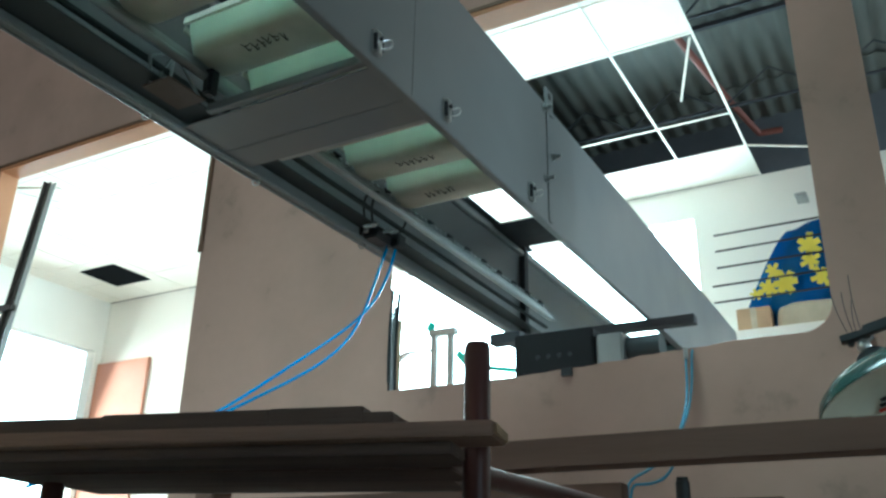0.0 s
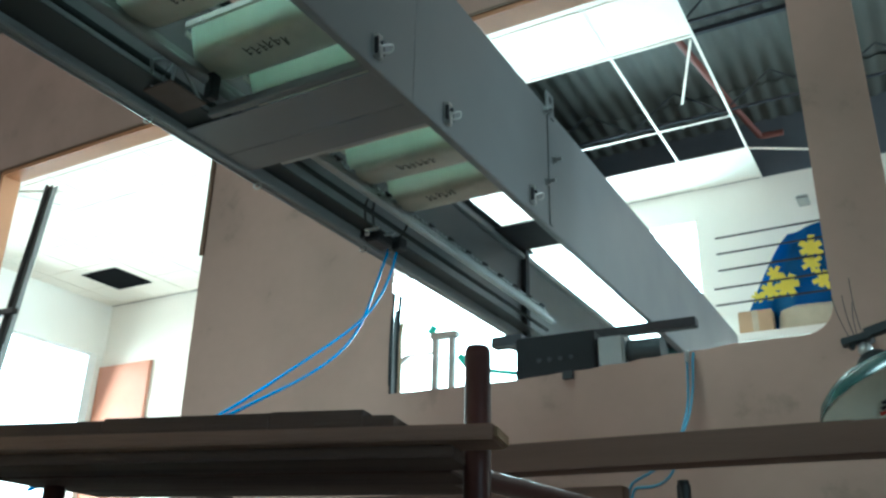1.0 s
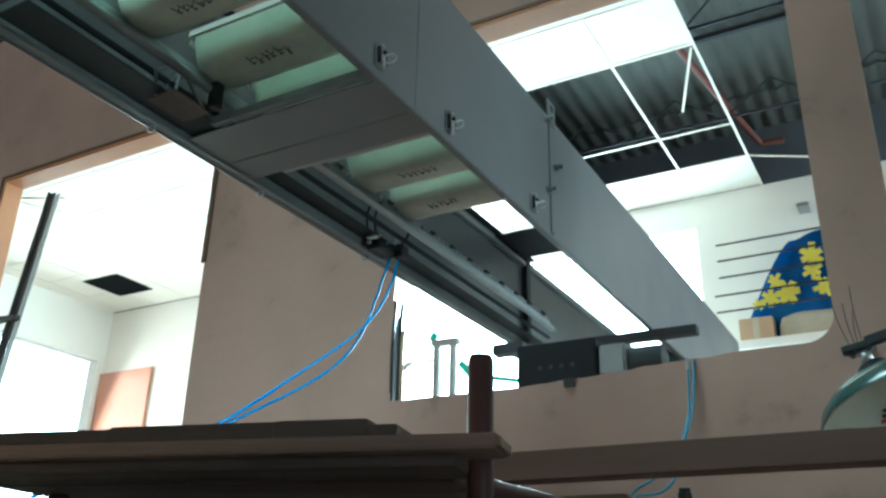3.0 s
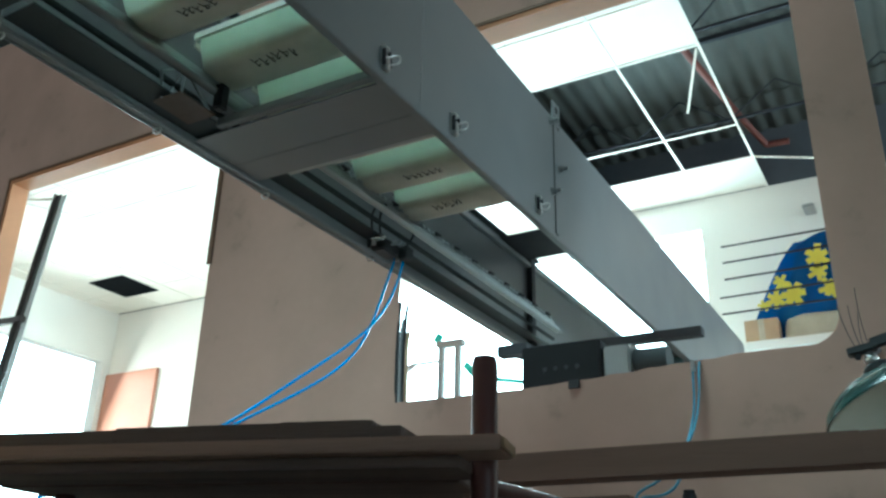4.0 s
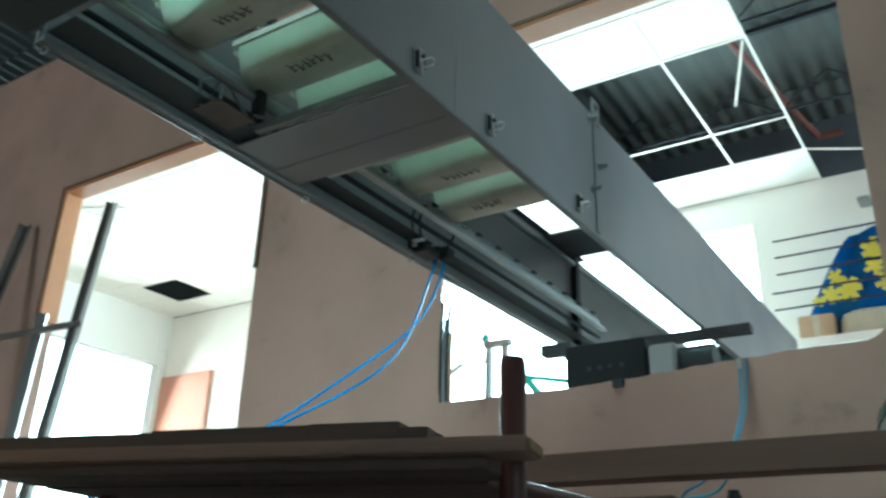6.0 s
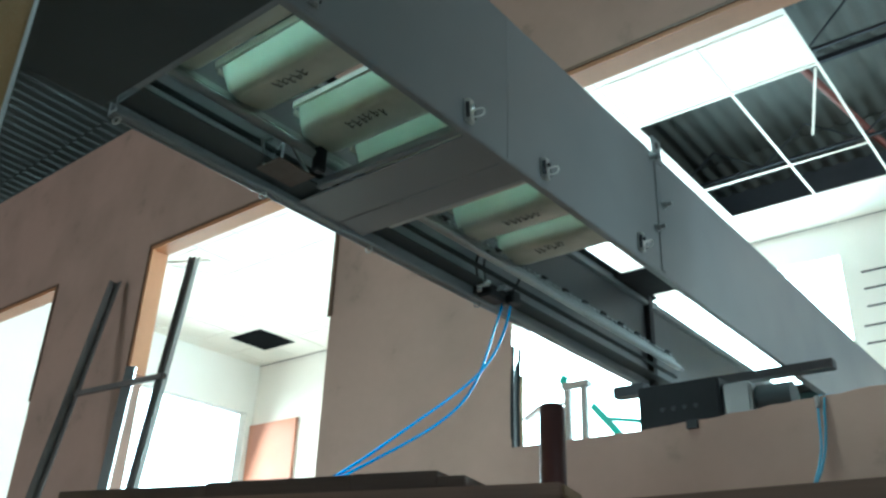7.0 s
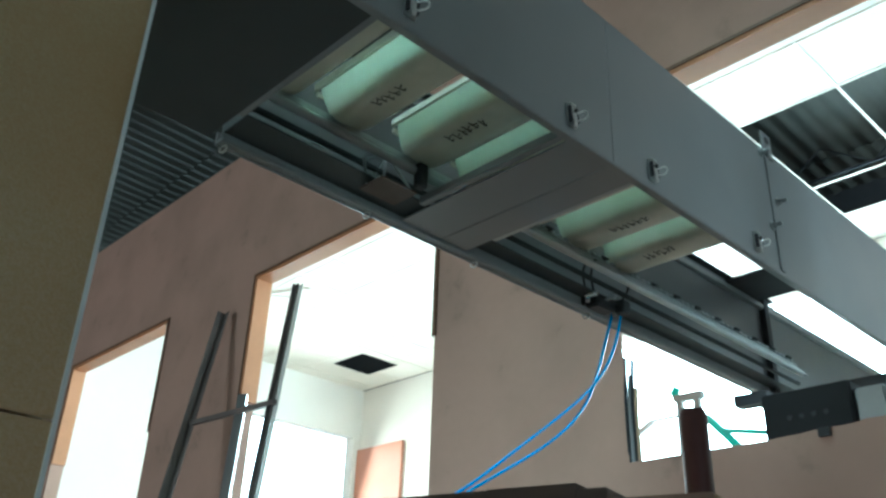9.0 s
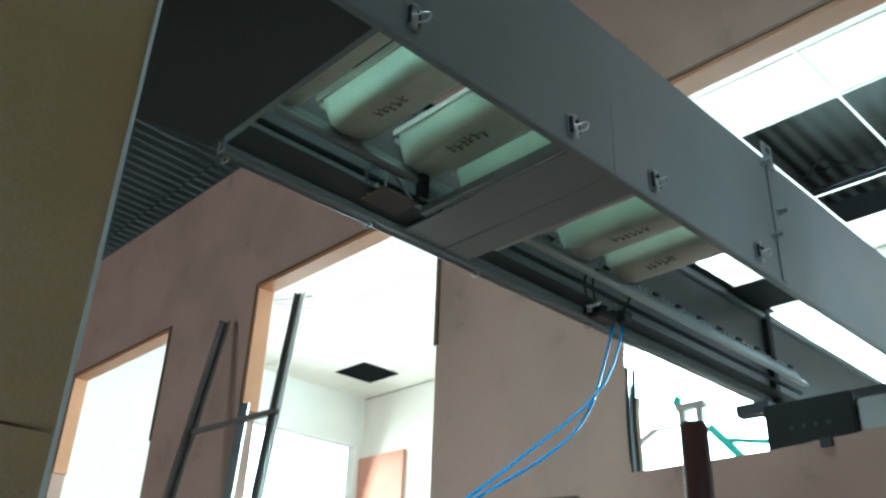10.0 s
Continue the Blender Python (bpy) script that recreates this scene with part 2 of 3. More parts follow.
def tube(name, pts, r, material, parent=None, label="", res=6):
    cu = bpy.data.curves.new(name, "CURVE")
    cu.dimensions, cu.bevel_depth, cu.bevel_resolution, cu.use_fill_caps = "3D", r, 3, True
    sp = cu.splines.new("NURBS")
    sp.points.add(len(pts) - 1)
    for p, q in zip(sp.points, pts):
        p.co = (*q, 1)
    sp.use_endpoint_u, sp.order_u, sp.resolution_u = True, 4, res
    tmp = bpy.data.objects.new(name, cu)
    me = bpy.data.meshes.new_from_object(tmp)
    bpy.data.objects.remove(tmp)
    bpy.data.curves.remove(cu)
    me.name = name
    me.materials.clear()
    me.materials.append(material)
    for p in me.polygons:
        p.use_smooth = True
    ob = new(name, me)
    if parent is not None:
        ob.parent = parent
    if label:
        ob["label"] = label
    return ob


def structure(ob, label, category=""):
    return tagged(ob, label, category, kind="structure")


# ---- setting ----
WALL_Y, WALL_T = 3.5, 0.12
HEAD, SILL, CEIL, BACK = 3.9, 2.15, 5.175, 8.42
OPEN = {"C": (-8.56, -6.68, 0.9), "A": (-5.41, -3.5, 0.9), "B": (-2.33, -0.617, SILL), "D": (-0.40, 1.2, SILL)}

structure(boxpart("floor", (-14, 7, -7, 9.5, -0.1, 0), CONCRETE), "bare grey concrete workshop floor", "floor")
structure(boxpart("ground", (-400, 400, 9.5, 800, -0.3, -0.1), CONCRETE), "pale open ground outside the hall", "ground")


def partition():
    """The long rendered wall with its row of openings; the wide one has rounded lower corners."""
    bm = bmesh.new()
    y0, y1 = WALL_Y, WALL_Y + WALL_T
    top = 5.13
    edges = sorted(OPEN.values())
    last = -13.0
    for x0, x1, z0 in edges:
        box(bm, last, x0, y0, y1, 0, top)
        box(bm, x0, x1, y0, y1, 0, z0)
        box(bm, x0, x1, y0, y1, HEAD, top)
        last = x1
    box(bm, last, 6.5, y0, y1, 0, top)
    for v in bm.verts:
        if abs(v.co.x - OPEN["B"][0]) < 1e-5 and abs(v.co.y - y1) < 1e-5:
            v.co.x -= 0.10
    # built-up, roughly broken sill towards the rounded end
    rnd = random.Random(3)
    xs = [-1.72 + i * (1.72 - 0.617) / 24 for i in range(25)]
    hs = [0.001 + 0.042 * min(1, (x + 1.72) / 0.8) + rnd.uniform(-0.004, 0.003) * (0 < i < 21) for i, x in enumerate(xs)]
    lo = [[bm.verts.new((x, y, SILL)) for x in xs] for y in (y0, y1)]
    hi = [[bm.verts.new((x, y, SILL + max(0.0, h + (rnd.uniform(-0.004, 0.004) if y == y1 else 0)))) for x, h in zip(xs, hs)] for y in (y0, y1)]
    for i in range(24):
        bm.faces.new((lo[0][i], lo[0][i + 1], hi[0][i + 1], hi[0][i]))
        bm.faces.new((lo[1][i], hi[1][i], hi[1][i + 1], lo[1][i + 1]))
        bm.faces.new((hi[0][i], hi[0][i + 1], hi[1][i + 1], hi[1][i]))
    # rounded lower corner of the wide opening, with the jamb cut slightly ragged
    x1, z0 = OPEN["B"][1], SILL + 0.043
    r, n = 0.10, 8
    pts = [(x1, z0)] + [(x1 - r + r * math.sin(a), z0 + r - r * math.cos(a)) for a in (math.pi / 2 * i / n for i in range(n + 1))]
    f = [bm.verts.new((x, y0, z)) for x, z in pts]
    g = [bm.verts.new((x, y1, z)) for x, z in pts]
    bm.faces.new(f)
    bm.faces.new(g[::-1])
    for i in range(len(pts)):
        j = (i + 1) % len(pts)
        bm.faces.new((f[i], f[j], g[j], g[i]))
    return structure(part("wall_north", bm, PLASTER, soft=False), "rendered brownish-grey partition wall with cut openings", "wall")


partition()
# timber linings of the openings: header and the upper part of each jamb, with a dark front edge
for key in "CABD":
    x0, x1, z0 = OPEN[key]
    t = 0.03
    lining = structure(boxpart("trim", (x0, x1, WALL_Y - 0.003, WALL_Y + WALL_T, HEAD - t, HEAD + 0.001), TRIM), "orange-brown timber lining of a wall opening", "trim")
    if key in "CA":
        boxpart("jamb", (x0 - 0.001, x0 + t, WALL_Y - 0.003, WALL_Y + WALL_T, 2.98, HEAD - t), TRIM, lining)
        boxpart("jamb", (x1 - 0.012, x1 + 0.001, WALL_Y - 0.003, WALL_Y + WALL_T, 2.98, HEAD - t), TRIM, lining)
        boxpart("edge_strip", (x1 - 0.014, x1 + 0.014, WALL_Y - 0.010, WALL_Y - 0.003, 2.97, HEAD + 0.012), TRIM_EDGE, lining, "dark brown edge strip")
        boxpart("edge_strip", (x0 - 0.012, x0 + 0.005, WALL_Y - 0.010, WALL_Y - 0.003, 2.97, HEAD + 0.012), TRIM_EDGE, lining, "dark brown edge strip")
    boxpart("edge_strip", (x0, x1, WALL_Y - 0.009, WALL_Y - 0.003, HEAD - 0.004, HEAD + 0.014), TRIM_EDGE, lining, "dark brown edge strip")


def shell():
    bm = bmesh.new()
    x0, x1 = -6.7, -2.1          # wide glazed opening in the back
    box(bm, -10.5, x0, BACK, BACK + 0.2, 0, CEIL)
    box(bm, x1, 7, BACK, BACK + 0.2, 0, CEIL)
    box(bm, x0, x1, BACK, BACK + 0.2, 0, 1.9)
    box(bm, x0, x1, BACK, BACK + 0.2, 4.85, CEIL)
    structure(part("wall_far", bm, WHITE, soft=False), "white painted far wall with a wide bright opening", "wall")
    structure(boxpart("wall_far_top", (-10.5, 7, BACK, BACK + 0.2, CEIL, CEIL + 1.6), BARE_SHADED), "bare wall above the ceiling panels, dark blue-grey for its shade", "wall")
    bm = bmesh.new()
    for y0, y1 in ((3.62, 5.6), (8.3, BACK)):
        box(bm, -10.5, -10.32, y0, y1, 0, CEIL + 0.02)
    box(bm, -10.5, -10.32, 5.6, 8.3, 0, 1.5)
    box(bm, -10.5, -10.32, 5.6, 8.3, 4.45, CEIL + 0.02)
    structure(part("wall_room_side", bm, WHITE, soft=False), "white painted side wall of the inner room", "wall")
    # unseen outer walls, added to close off the workshop around the lamp openings
    structure(boxpart("wall_west", (-13.2, -13, -7, 3.5, 0, 8), PLASTER), "unseen side wall added to enclose the workshop", "wall")
    bm = bmesh.new()
    box(bm, 6.8, 7, -0.8, 4.2, 0, 8)
    box(bm, 6.8, 7, 8.0, 9.5, 0, 8)
    box(bm, 6.8, 7, 4.2, 8.0, 0, 2.0)
    box(bm, 6.8, 7, 4.2, 8.0, 4.6, 8)
    box(bm, 6.8, 7, -7, -0.8, 4.2, 8)
    structure(part("wall_east", bm, PLASTER, soft=False), "unseen side wall with openings added for the fill lamps", "wall")
    bm = bmesh.new()
    box(bm, -13, -11.5, -7.2, -7, 0, 8)
    box(bm, -6.5, 7, -7.2, -7, 0, 8)
    box(bm, -11.5, -6.5, -7.2, -7, 3.9, 8)
    structure(part("wall_south", bm, PLASTER, soft=False), "unseen rear wall with an opening added for a fill lamp", "wall")


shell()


def roof_z(y):
    return 5.78 + (8.42 - y) * 0.07


def roof():
    """Rows of corrugated sheets, each lapped under the next, over purlins and light lattice trusses."""
    bm = bmesh.new()
    n, step = 900, 20.6 / 900
    for k in range(18):
        ya, yb = -7.4 + 0.95 * k, -7.4 + 0.95 * (k + 1) + 0.12
        lo, hi, lip = [], [], []
        for i in range(n + 1):
            x = -13.4 + i * step
            dz = 0.012 * math.cos(x * 2 * math.pi / 0.15)
            lo.append(bm.verts.new((x, ya, roof_z(ya) + dz - 0.022)))
            hi.append(bm.verts.new((x, yb, roof_z(yb) + dz + 0.012)))
            lip.append(bm.verts.new((x, ya, roof_z(ya) + dz - 0.014)))
        for i in range(n):
            bm.faces.new((lo[i], lo[i + 1], hi[i + 1], hi[i]))
            bm.faces.new((lo[i], lip[i], lip[i + 1], lo[i + 1]))
    structure(part("ceiling", bm, ROOF), "dark grey corrugated metal roof seen from below", "roof")
    y = -6.5
    while y < 9:
        z = roof_z(y) - 0.09
        structure(boxpart("purlin", (-13, 7, y - 0.02, y + 0.02, z + 0.01, z + 0.05), TRUSS), "dark steel roof purlin", "purlin")
        y += 1.9
    for y in (4.6, 6.1, 7.5):
        t = structure(boxpart("roof_truss", (-13, 6.8, y - 0.011, y + 0.011, 5.43, 5.452), TRUSS), "dark light-gauge lattice girder under the roof", "truss")
        bm = bmesh.new()
        x, k = -12.9, 0
        while x < 6:
            z0, z1 = 5.44, roof_z(y) - 0.10
            bar(bm, (x, y, z0 if k % 2 else z1), (x + 0.42, y, z1 if k % 2 else z0), 0.011)
            x, k = x + 0.42, k + 1
        part("lattice", bm, TRUSS, t)
    bm = bmesh.new()
    rod(bm, (-1.78, 5.9, 5.62), (-1.50, 7.75, 5.58), 0.03, 12)
    rod(bm, (-1.50, 7.75, 5.58), (-1.36, 8.10, 5.44), 0.03, 12)
    rod(bm, (-1.36, 8.10, 5.44), (-1.16, 8.10, 5.43), 0.03, 12)
    tagged(part("sprinkler_pipe", bm, REDSTEEL), "rust-red primed steel pipe under the roof", "pipe")
    # unseen glowing sheet, added to go with the lamp over the buckets
    structure(boxpart("roof_light_panel", (-2.9, -1.9, -0.35, 2.95, 6.24, 6.25), glow("bucket_fill_glow", (0.72, 1.0, 0.88), 2.0)), "unseen pale green glowing sheet added above the bucket fill lamp", "skylight")


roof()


def tiles():
    """Square panels in a white tee grid, with the fallen ones left out."""
    bm, gm = bmesh.new(), bmesh.new()
    xa, ya = -2.058, 7.147
    c = 0.615
    for i in range(-14, 14):
        for j in range(-7, 3):
            x, y = xa + i * c, ya + j * 0.62
            if x + c < -10.3 or x > 6.2 or y + 0.62 < 3.72 or y > BACK - 0.05:
                continue
            x1, y1 = min(x + c, 6.7), min(y + 0.62, BACK)
            x1 -= 0.14 if i == -2 and j in (-2, -1, 0) else 0
            x, y = max(x, -10.33), max(y, 3.625)
            gone = (i in (-1, 0) and j in (-2, -1, 0)) or (i >= 1 and j < 1) or (i >= 1 and j == 1)
            if not gone:
                box(bm, x + 0.002, x1 - 0.002, y + 0.002, y1 - 0.002, CEIL + 0.003, CEIL + 0.015)
    structure(part("ceiling", bm, TILE, soft=False), "suspended ceiling of cream square panels with gaps", "ceiling")
    om = bmesh.new()
    for i in range(-14, 2):
        x = xa + i * c - (0.14 if i == -1 else 0)
        if x > -10.3:
            w = 0.010 if i >= 0 else 0.004
            box(gm if i >= 0 else om, x - w, x + w, 3.72, BACK, CEIL - 0.004, CEIL + 0.002)
    for j in range(-5, 3):
        y = ya + j * 0.62
        box(om, -10.3, xa - 2 * c, y - 0.004, y + 0.004, CEIL - 0.0035, CEIL + 0.0025)
        if j != -1:
            box(gm, xa - 2 * c, xa + c, y - 0.011, y + 0.011, CEIL - 0.0035, CEIL + 0.0025)
    structure(part("ceiling_grid", gm, TILE, soft=False), "white tee grid of the broken suspended ceiling", "ceiling grid")
    structure(part("ceiling_grid", om, TEE_OLD, soft=False), "grimy tee grid between the ceiling panels", "ceiling grid")
    # a dangling tee
    bm = bmesh.new()
    bar(bm, (-1.47, 5.95, CEIL), (-1.72, 6.62, CEIL - 0.10), 0.016)
    tagged(part("hanging_tee_bar", bm, TILE), "loose white tee bar dangling from the ceiling grid", "ceiling bar")
    bm = bmesh.new()
    bar(bm, (xa + c, ya + 0.62, CEIL), (xa + 2 * c, ya + 0.62, CEIL - 0.17), 0.014)
    tagged(part("hanging_tee_bar", bm, TILE), "bent white tee bar sagging from the ceiling grid", "ceiling bar")
    # black plate under the panels paints the shade inside an open gap
    tagged(boxpart("ceiling_vent", (-9.62, -9.0, 7.31, 7.92, CEIL - 0.010, CEIL - 0.005), HOLE_SHADE), "black plate standing in for the dark of a missing ceiling panel", "ceiling vent")


tiles()
structure(boxpart("backdrop", (-60, 40, 60, 60.2, -1, 40), OUTSIDE), "bright hazy daylight outside", "backdrop")
structure(boxpart("backdrop", (-30.2, -30, 3.6, 60, -1, 30), OUTSIDE), "bright hazy daylight beyond the side window", "backdrop")


# ---- bucket conveyor ----
XR, XL, ZB, ZT = -1.465, -2.14, 2.60, 3.09


def latch():
    t = empty("toggle_latch", label="small chromed toggle latch on the grey conveyor panel", category="latch", group="panel latches")
    boxpart("base_plate", (0.0, 0.004, -0.013, 0.013, -0.026, 0.026), CHROME, t, bev=0.001)
    bm = bmesh.new()
    box(bm, 0.004, 0.012, -0.012, -0.008, -0.018, 0.016)
    box(bm, 0.004, 0.012, 0.008, 0.012, -0.018, 0.016)
    part("cheek", bm, IRON, t, "dark side cheeks")
    bm = bmesh.new()
    box(bm, 0.008, 0.013, -0.007, 0.007, -0.030, 0.004)
    bevel(bm, 0.002)
    part("lever", bm, CHROME, t)
    bm = bmesh.new()
    box(bm, 0.004, 0.011, -0.010, 0.010, 0.016, 0.027)
    bevel(bm, 0.003)
    part("catch", bm, CHROME, t)
    tube("wire_loop", [(0.010, -0.008, -0.006), (0.018, 0.004, 0.000), (0.025, 0.016, 0.010), (0.027, 0.023, 0.005), (0.026, 0.018, -0.010), (0.020, 0.010, -0.014), (0.010, 0.000, -0.016)], 0.0018, CHROME, t)
    return t


def bolt():
    bm = bmesh.new()
    rod(bm, (0, 0, 0), (0.004, 0, 0), 0.017, 16)
    rod(bm, (0.004, 0, 0), (0.016, 0, 0), 0.012, 6)
    rod(bm, (0.016, 0, 0), (0.034, 0, 0), 0.007, 10)
    return bm


def conveyor():
    c = empty("bucket_conveyor", (XR, 3.0, ZB), "grey painted sheet-metal bucket conveyor casing, open underneath", "conveyor")
    c.matrix_world = Matrix()
    # outer panels, folded inwards along the lower edge
    for name, y0, y1 in (("side_panel", -1.2, 2.236), ("side_panel", 2.240, 3.184), ("side_panel", 3.188, 6.45)):
        bm = bmesh.new()
        box(bm, XR - 0.004, XR, y0, y1, ZB + 0.004, ZT)
        box(bm, XR - 0.03, XR - 0.0045, y0, y1, ZT - 0.004, ZT)
        part(name, bm, SHEET, c, soft=False)
    boxpart("edge_rail", (XR - 0.022, XR + 0.002, -1.2, 4.5, ZB - 0.008, ZB + 0.003), SHEET, c, "folded lower edge lip", bev=0.002)
    boxpart("edge_rail", (XR - 0.034, XR + 0.003, 4.5, 6.45, ZB - 0.006, ZB + 0.003), SHEET, c, bev=0.002)
    bm = bmesh.new()
    box(bm, XL, XL + 0.004, 1.45, 6.45, ZB + 0.004, ZT)
    part("side_panel", bm, SHEET, c, soft=False)
    bm = bmesh.new()
    box(bm, XL - 0.03, XL + 0.012, 1.45, 4.5, ZB - 0.006, ZB + 0.002)
    box(bm, XL - 0.03, XL - 0.022, 1.45, 4.5, ZB + 0.002, ZB + 0.03)
    part("edge_rail", bm, SHEET, c, "folded lower edge rail")
    for x in (XL - 0.026, XL + 0.006):
        bm = bmesh.new()
        rod(bm, (x, 1.45, ZB - 0.007), (x, 4.5, ZB - 0.007), 0.004, 8)
        part("edge_bead", bm, SHEET, c)
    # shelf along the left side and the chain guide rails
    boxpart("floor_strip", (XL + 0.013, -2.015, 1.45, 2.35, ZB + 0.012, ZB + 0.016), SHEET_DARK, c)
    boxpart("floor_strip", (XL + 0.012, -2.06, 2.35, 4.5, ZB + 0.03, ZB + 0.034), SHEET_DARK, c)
    for x, z in ((-2.035, ZB + 0.05), (-1.995, ZB + 0.085), (XR - 0.045, ZB + 0.10)):
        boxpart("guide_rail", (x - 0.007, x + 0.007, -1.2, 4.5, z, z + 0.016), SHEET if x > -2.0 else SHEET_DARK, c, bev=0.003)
    bm = bmesh.new()
    rod(bm, (-1.982, 1.46, ZB + 0.078), (-1.982, 4.42, ZB + 0.078), 0.014, 14)
    part("track_tube", bm, STEEL, c, "bare steel chain track tube")
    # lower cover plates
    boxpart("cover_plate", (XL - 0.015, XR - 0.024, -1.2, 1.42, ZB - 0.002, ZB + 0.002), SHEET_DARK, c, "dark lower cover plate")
    for y0, y1 in ((2.07, 2.236), (2.240, 2.35)):
        bm = bmesh.new()
        box(bm, XL + 0.014, XR - 0.024, y0, y1, ZB - 0.002, ZB + 0.002)
        part("cover_plate", bm, SHEET, c, "grey lower cover plate", soft=False)
    for y in (1.43, 2.055, 2.363):
        boxpart("cross_rail", (-2.02, XR - 0.024, y - 0.012, y + 0.012, ZB + 0.004, ZB + 0.03), SHEET if y < 2.2 else STEEL, c, bev=0.002)
    # braces seen against the light
    boxpart("cross_brace", (XL + 0.006, XR - 0.006, 3.21, 3.23, ZB + 0.27, ZB + 0.292), IRON, c)
    boxpart("cross_brace", (XL + 0.006, XR - 0.006, 2.15, 2.20, ZB + 0.40, ZB + 0.44), IRON, c)
    boxpart("upright_brace", (XL + 0.005, XL + 0.035, 4.40, 4.44, ZB + 0.005, ZT - 0.01), IRON, c)
    boxpart("top_plate", (XL + 0.006, XR - 0.006, 4.08, 4.40, ZT - 0.012, ZT - 0.006), IRON, c, "dark top cross plate")
    boxpart("inner_rail", (XL + 0.006, XL + 0.03, 1.45, 6.4, ZT - 0.06, ZT - 0.035), STEEL, c, "bare steel inner rail", bev=0.003)
    boxpart("end_beam", (-2.19, -1.26, 4.36, 4.42, ZB - 0.055, ZB - 0.013), IRON, c, "dark square end beam", bev=0.003)
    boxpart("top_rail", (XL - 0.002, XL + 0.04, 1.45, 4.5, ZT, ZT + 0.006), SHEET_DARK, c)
    # chain attachments along the guide
    chain = boxpart("drive_chain", (-2.002, -1.988, -1.2, 4.4, ZB + 0.1015, ZB + 0.120), STEEL, c, "roller chain with small lugs")
    bm = bmesh.new()
    box(bm, -0.022, 0.022, 0, 0.035, 0, 0.005)
    box(bm, -0.004, 0.004, 0.03, 0.036, 0.005, 0.02)
    lug0 = part("lug", bm, IRON, chain)
    lug0.location = (-1.992, 2.42, ZB + 0.121)
    for k in range(1, 13):
        o = new("lug", lug0.data)
        o.parent = chain
        o.location = (-1.992, 2.42 + k * 0.155, ZB + 0.121)
    bm = bmesh.new()
    box(bm, -0.004, 0.008, 0, 0.020, 0, 0.010)
    link0 = part("link", bm, STEEL, chain, soft=False)
    link0.location = (-1.988, 2.38, ZB + 0.116)
    for k in range(1, 52):
        o = new("link", link0.data)
        o.parent = chain
        o.location = (-1.988, 2.38 + k * 0.0381, ZB + 0.116)
    # flange with bolts and the lifting lug
    boxpart("flange", (XR, XR + 0.005, 3.172, 3.200, ZB + 0.01, ZT), SHEET, c)
    for y, z in ((3.152, 3.064), (3.228, 2.892), (3.158, 2.772), (6.2, 2.80)):
        o = part("bolt", bolt(), STEEL, c)
        o.location = (XR, y, z)
    bm = bmesh.new()
    box(bm, XR - 0.001, XR + 0.005, 3.165, 3.235, ZT - 0.03, ZT + 0.075)
    bevel(bm, 0.0015)
    lug = part("lifting_lug", bm, SHEET, c)
    bm = bmesh.new()
    rod(bm, (XR - 0.002, 3.20, ZT + 0.044), (XR + 0.0065, 3.20, ZT + 0.044), 0.014, 16)
    part("lug_hole", bm, BLACK, lug)
    # limit switch bracket in the first opening
    b = boxpart("sensor_bracket", (-2.07, -1.97, 1.86, 1.99, ZB - 0.004, ZB + 0.002), RUST, c, "rusty sensor bracket plate")
    bm = bmesh.new()
    for p, q in (((-2.06, 1.88, 0.0), (-2.01, 1.90, 0.11)), ((-1.98, 1.98, 0.0), (-2.01, 1.90, 0.11)), ((-2.06, 1.88, 0.0), (-2.02, 1.83, 0.06)), ((-2.01, 1.90, 0.11), (-2.02, 1.83, 0.06)), ((-1.99, 1.88, 0.0), (-2.01, 1.90, 0.11))):
        bar(bm, (p[0], p[1], ZB + p[2]), (q[0], q[1], ZB + q[2]), 0.007)
    part("wire_frame", bm, STEEL, b)
    bm = bmesh.new()
    box(bm, -1.985, -1.955, 1.985, 2.02, ZB + 0.02, ZB + 0.10)
    bevel(bm, 0.005)
    part("limit_switch", bm, BLACK, c, "black limit switch")
    # little eyes on the outer left edge
    for y in (1.47, 1.96, 2.42, 3.02):
        ring = [(XL - 0.018 + 0.011 * math.sin(a), y + 0.004 * math.sin(a), ZB - 0.015 + 0.011 * math.cos(a)) for a in (2 * math.pi * i / 14 for i in range(15))]
        tube("eye", ring, 0.0028, CHROME, c)
    return c


conveyor()
one = latch()
one.matrix_world = pose(XR, 1.50, 2.66) @ Matrix.Scale(1.3, 4)
for y in (2.056, 2.42, 3.016):
    copy_thing(one, pose(XR, y, 2.657, (y * 70) % 9 - 4))


def bucket_mesh():
    """A moulded bucket, narrower below, with rounded ends and a folded rim."""
    bm = bmesh.new()
    L = 0.535
    rings = []
    for half, z, short in ((0.030, 0.0, 0.060), (0.044, 0.0015, 0.044), (0.056, 0.006, 0.031), (0.065, 0.014, 0.021), (0.072, 0.027, 0.013), (0.079, 0.055, 0.006), (0.089, 0.100, 0.0), (0.089, 0.112, 0.0), (0.084, 0.112, 0.005), (0.066, 0.028, 0.018), (0.050, 0.010, 0.05)):
        a, r = L / 2 - short, min(0.062, half * 0.8)
        ring = []
        for cx, cy, q in ((a - r, half - r, 0), (-a + r, half - r, 1), (-a + r, -half + r, 2), (a - r, -half + r, 3)):
            for i in range(7):
                g = math.pi / 2 * (q + i / 6)
                ring.append(bm.verts.new((cx + r * math.cos(g), cy + r * math.sin(g), z)))
        rings.append(ring)
    n = len(rings[0])
    for p, q in zip(rings, rings[1:]):
        for i in range(n):
            bm.faces.new((p[i], p[(i + 1) % n], q[(i + 1) % n], q[i]))
    bm.faces.new(rings[0][::-1])
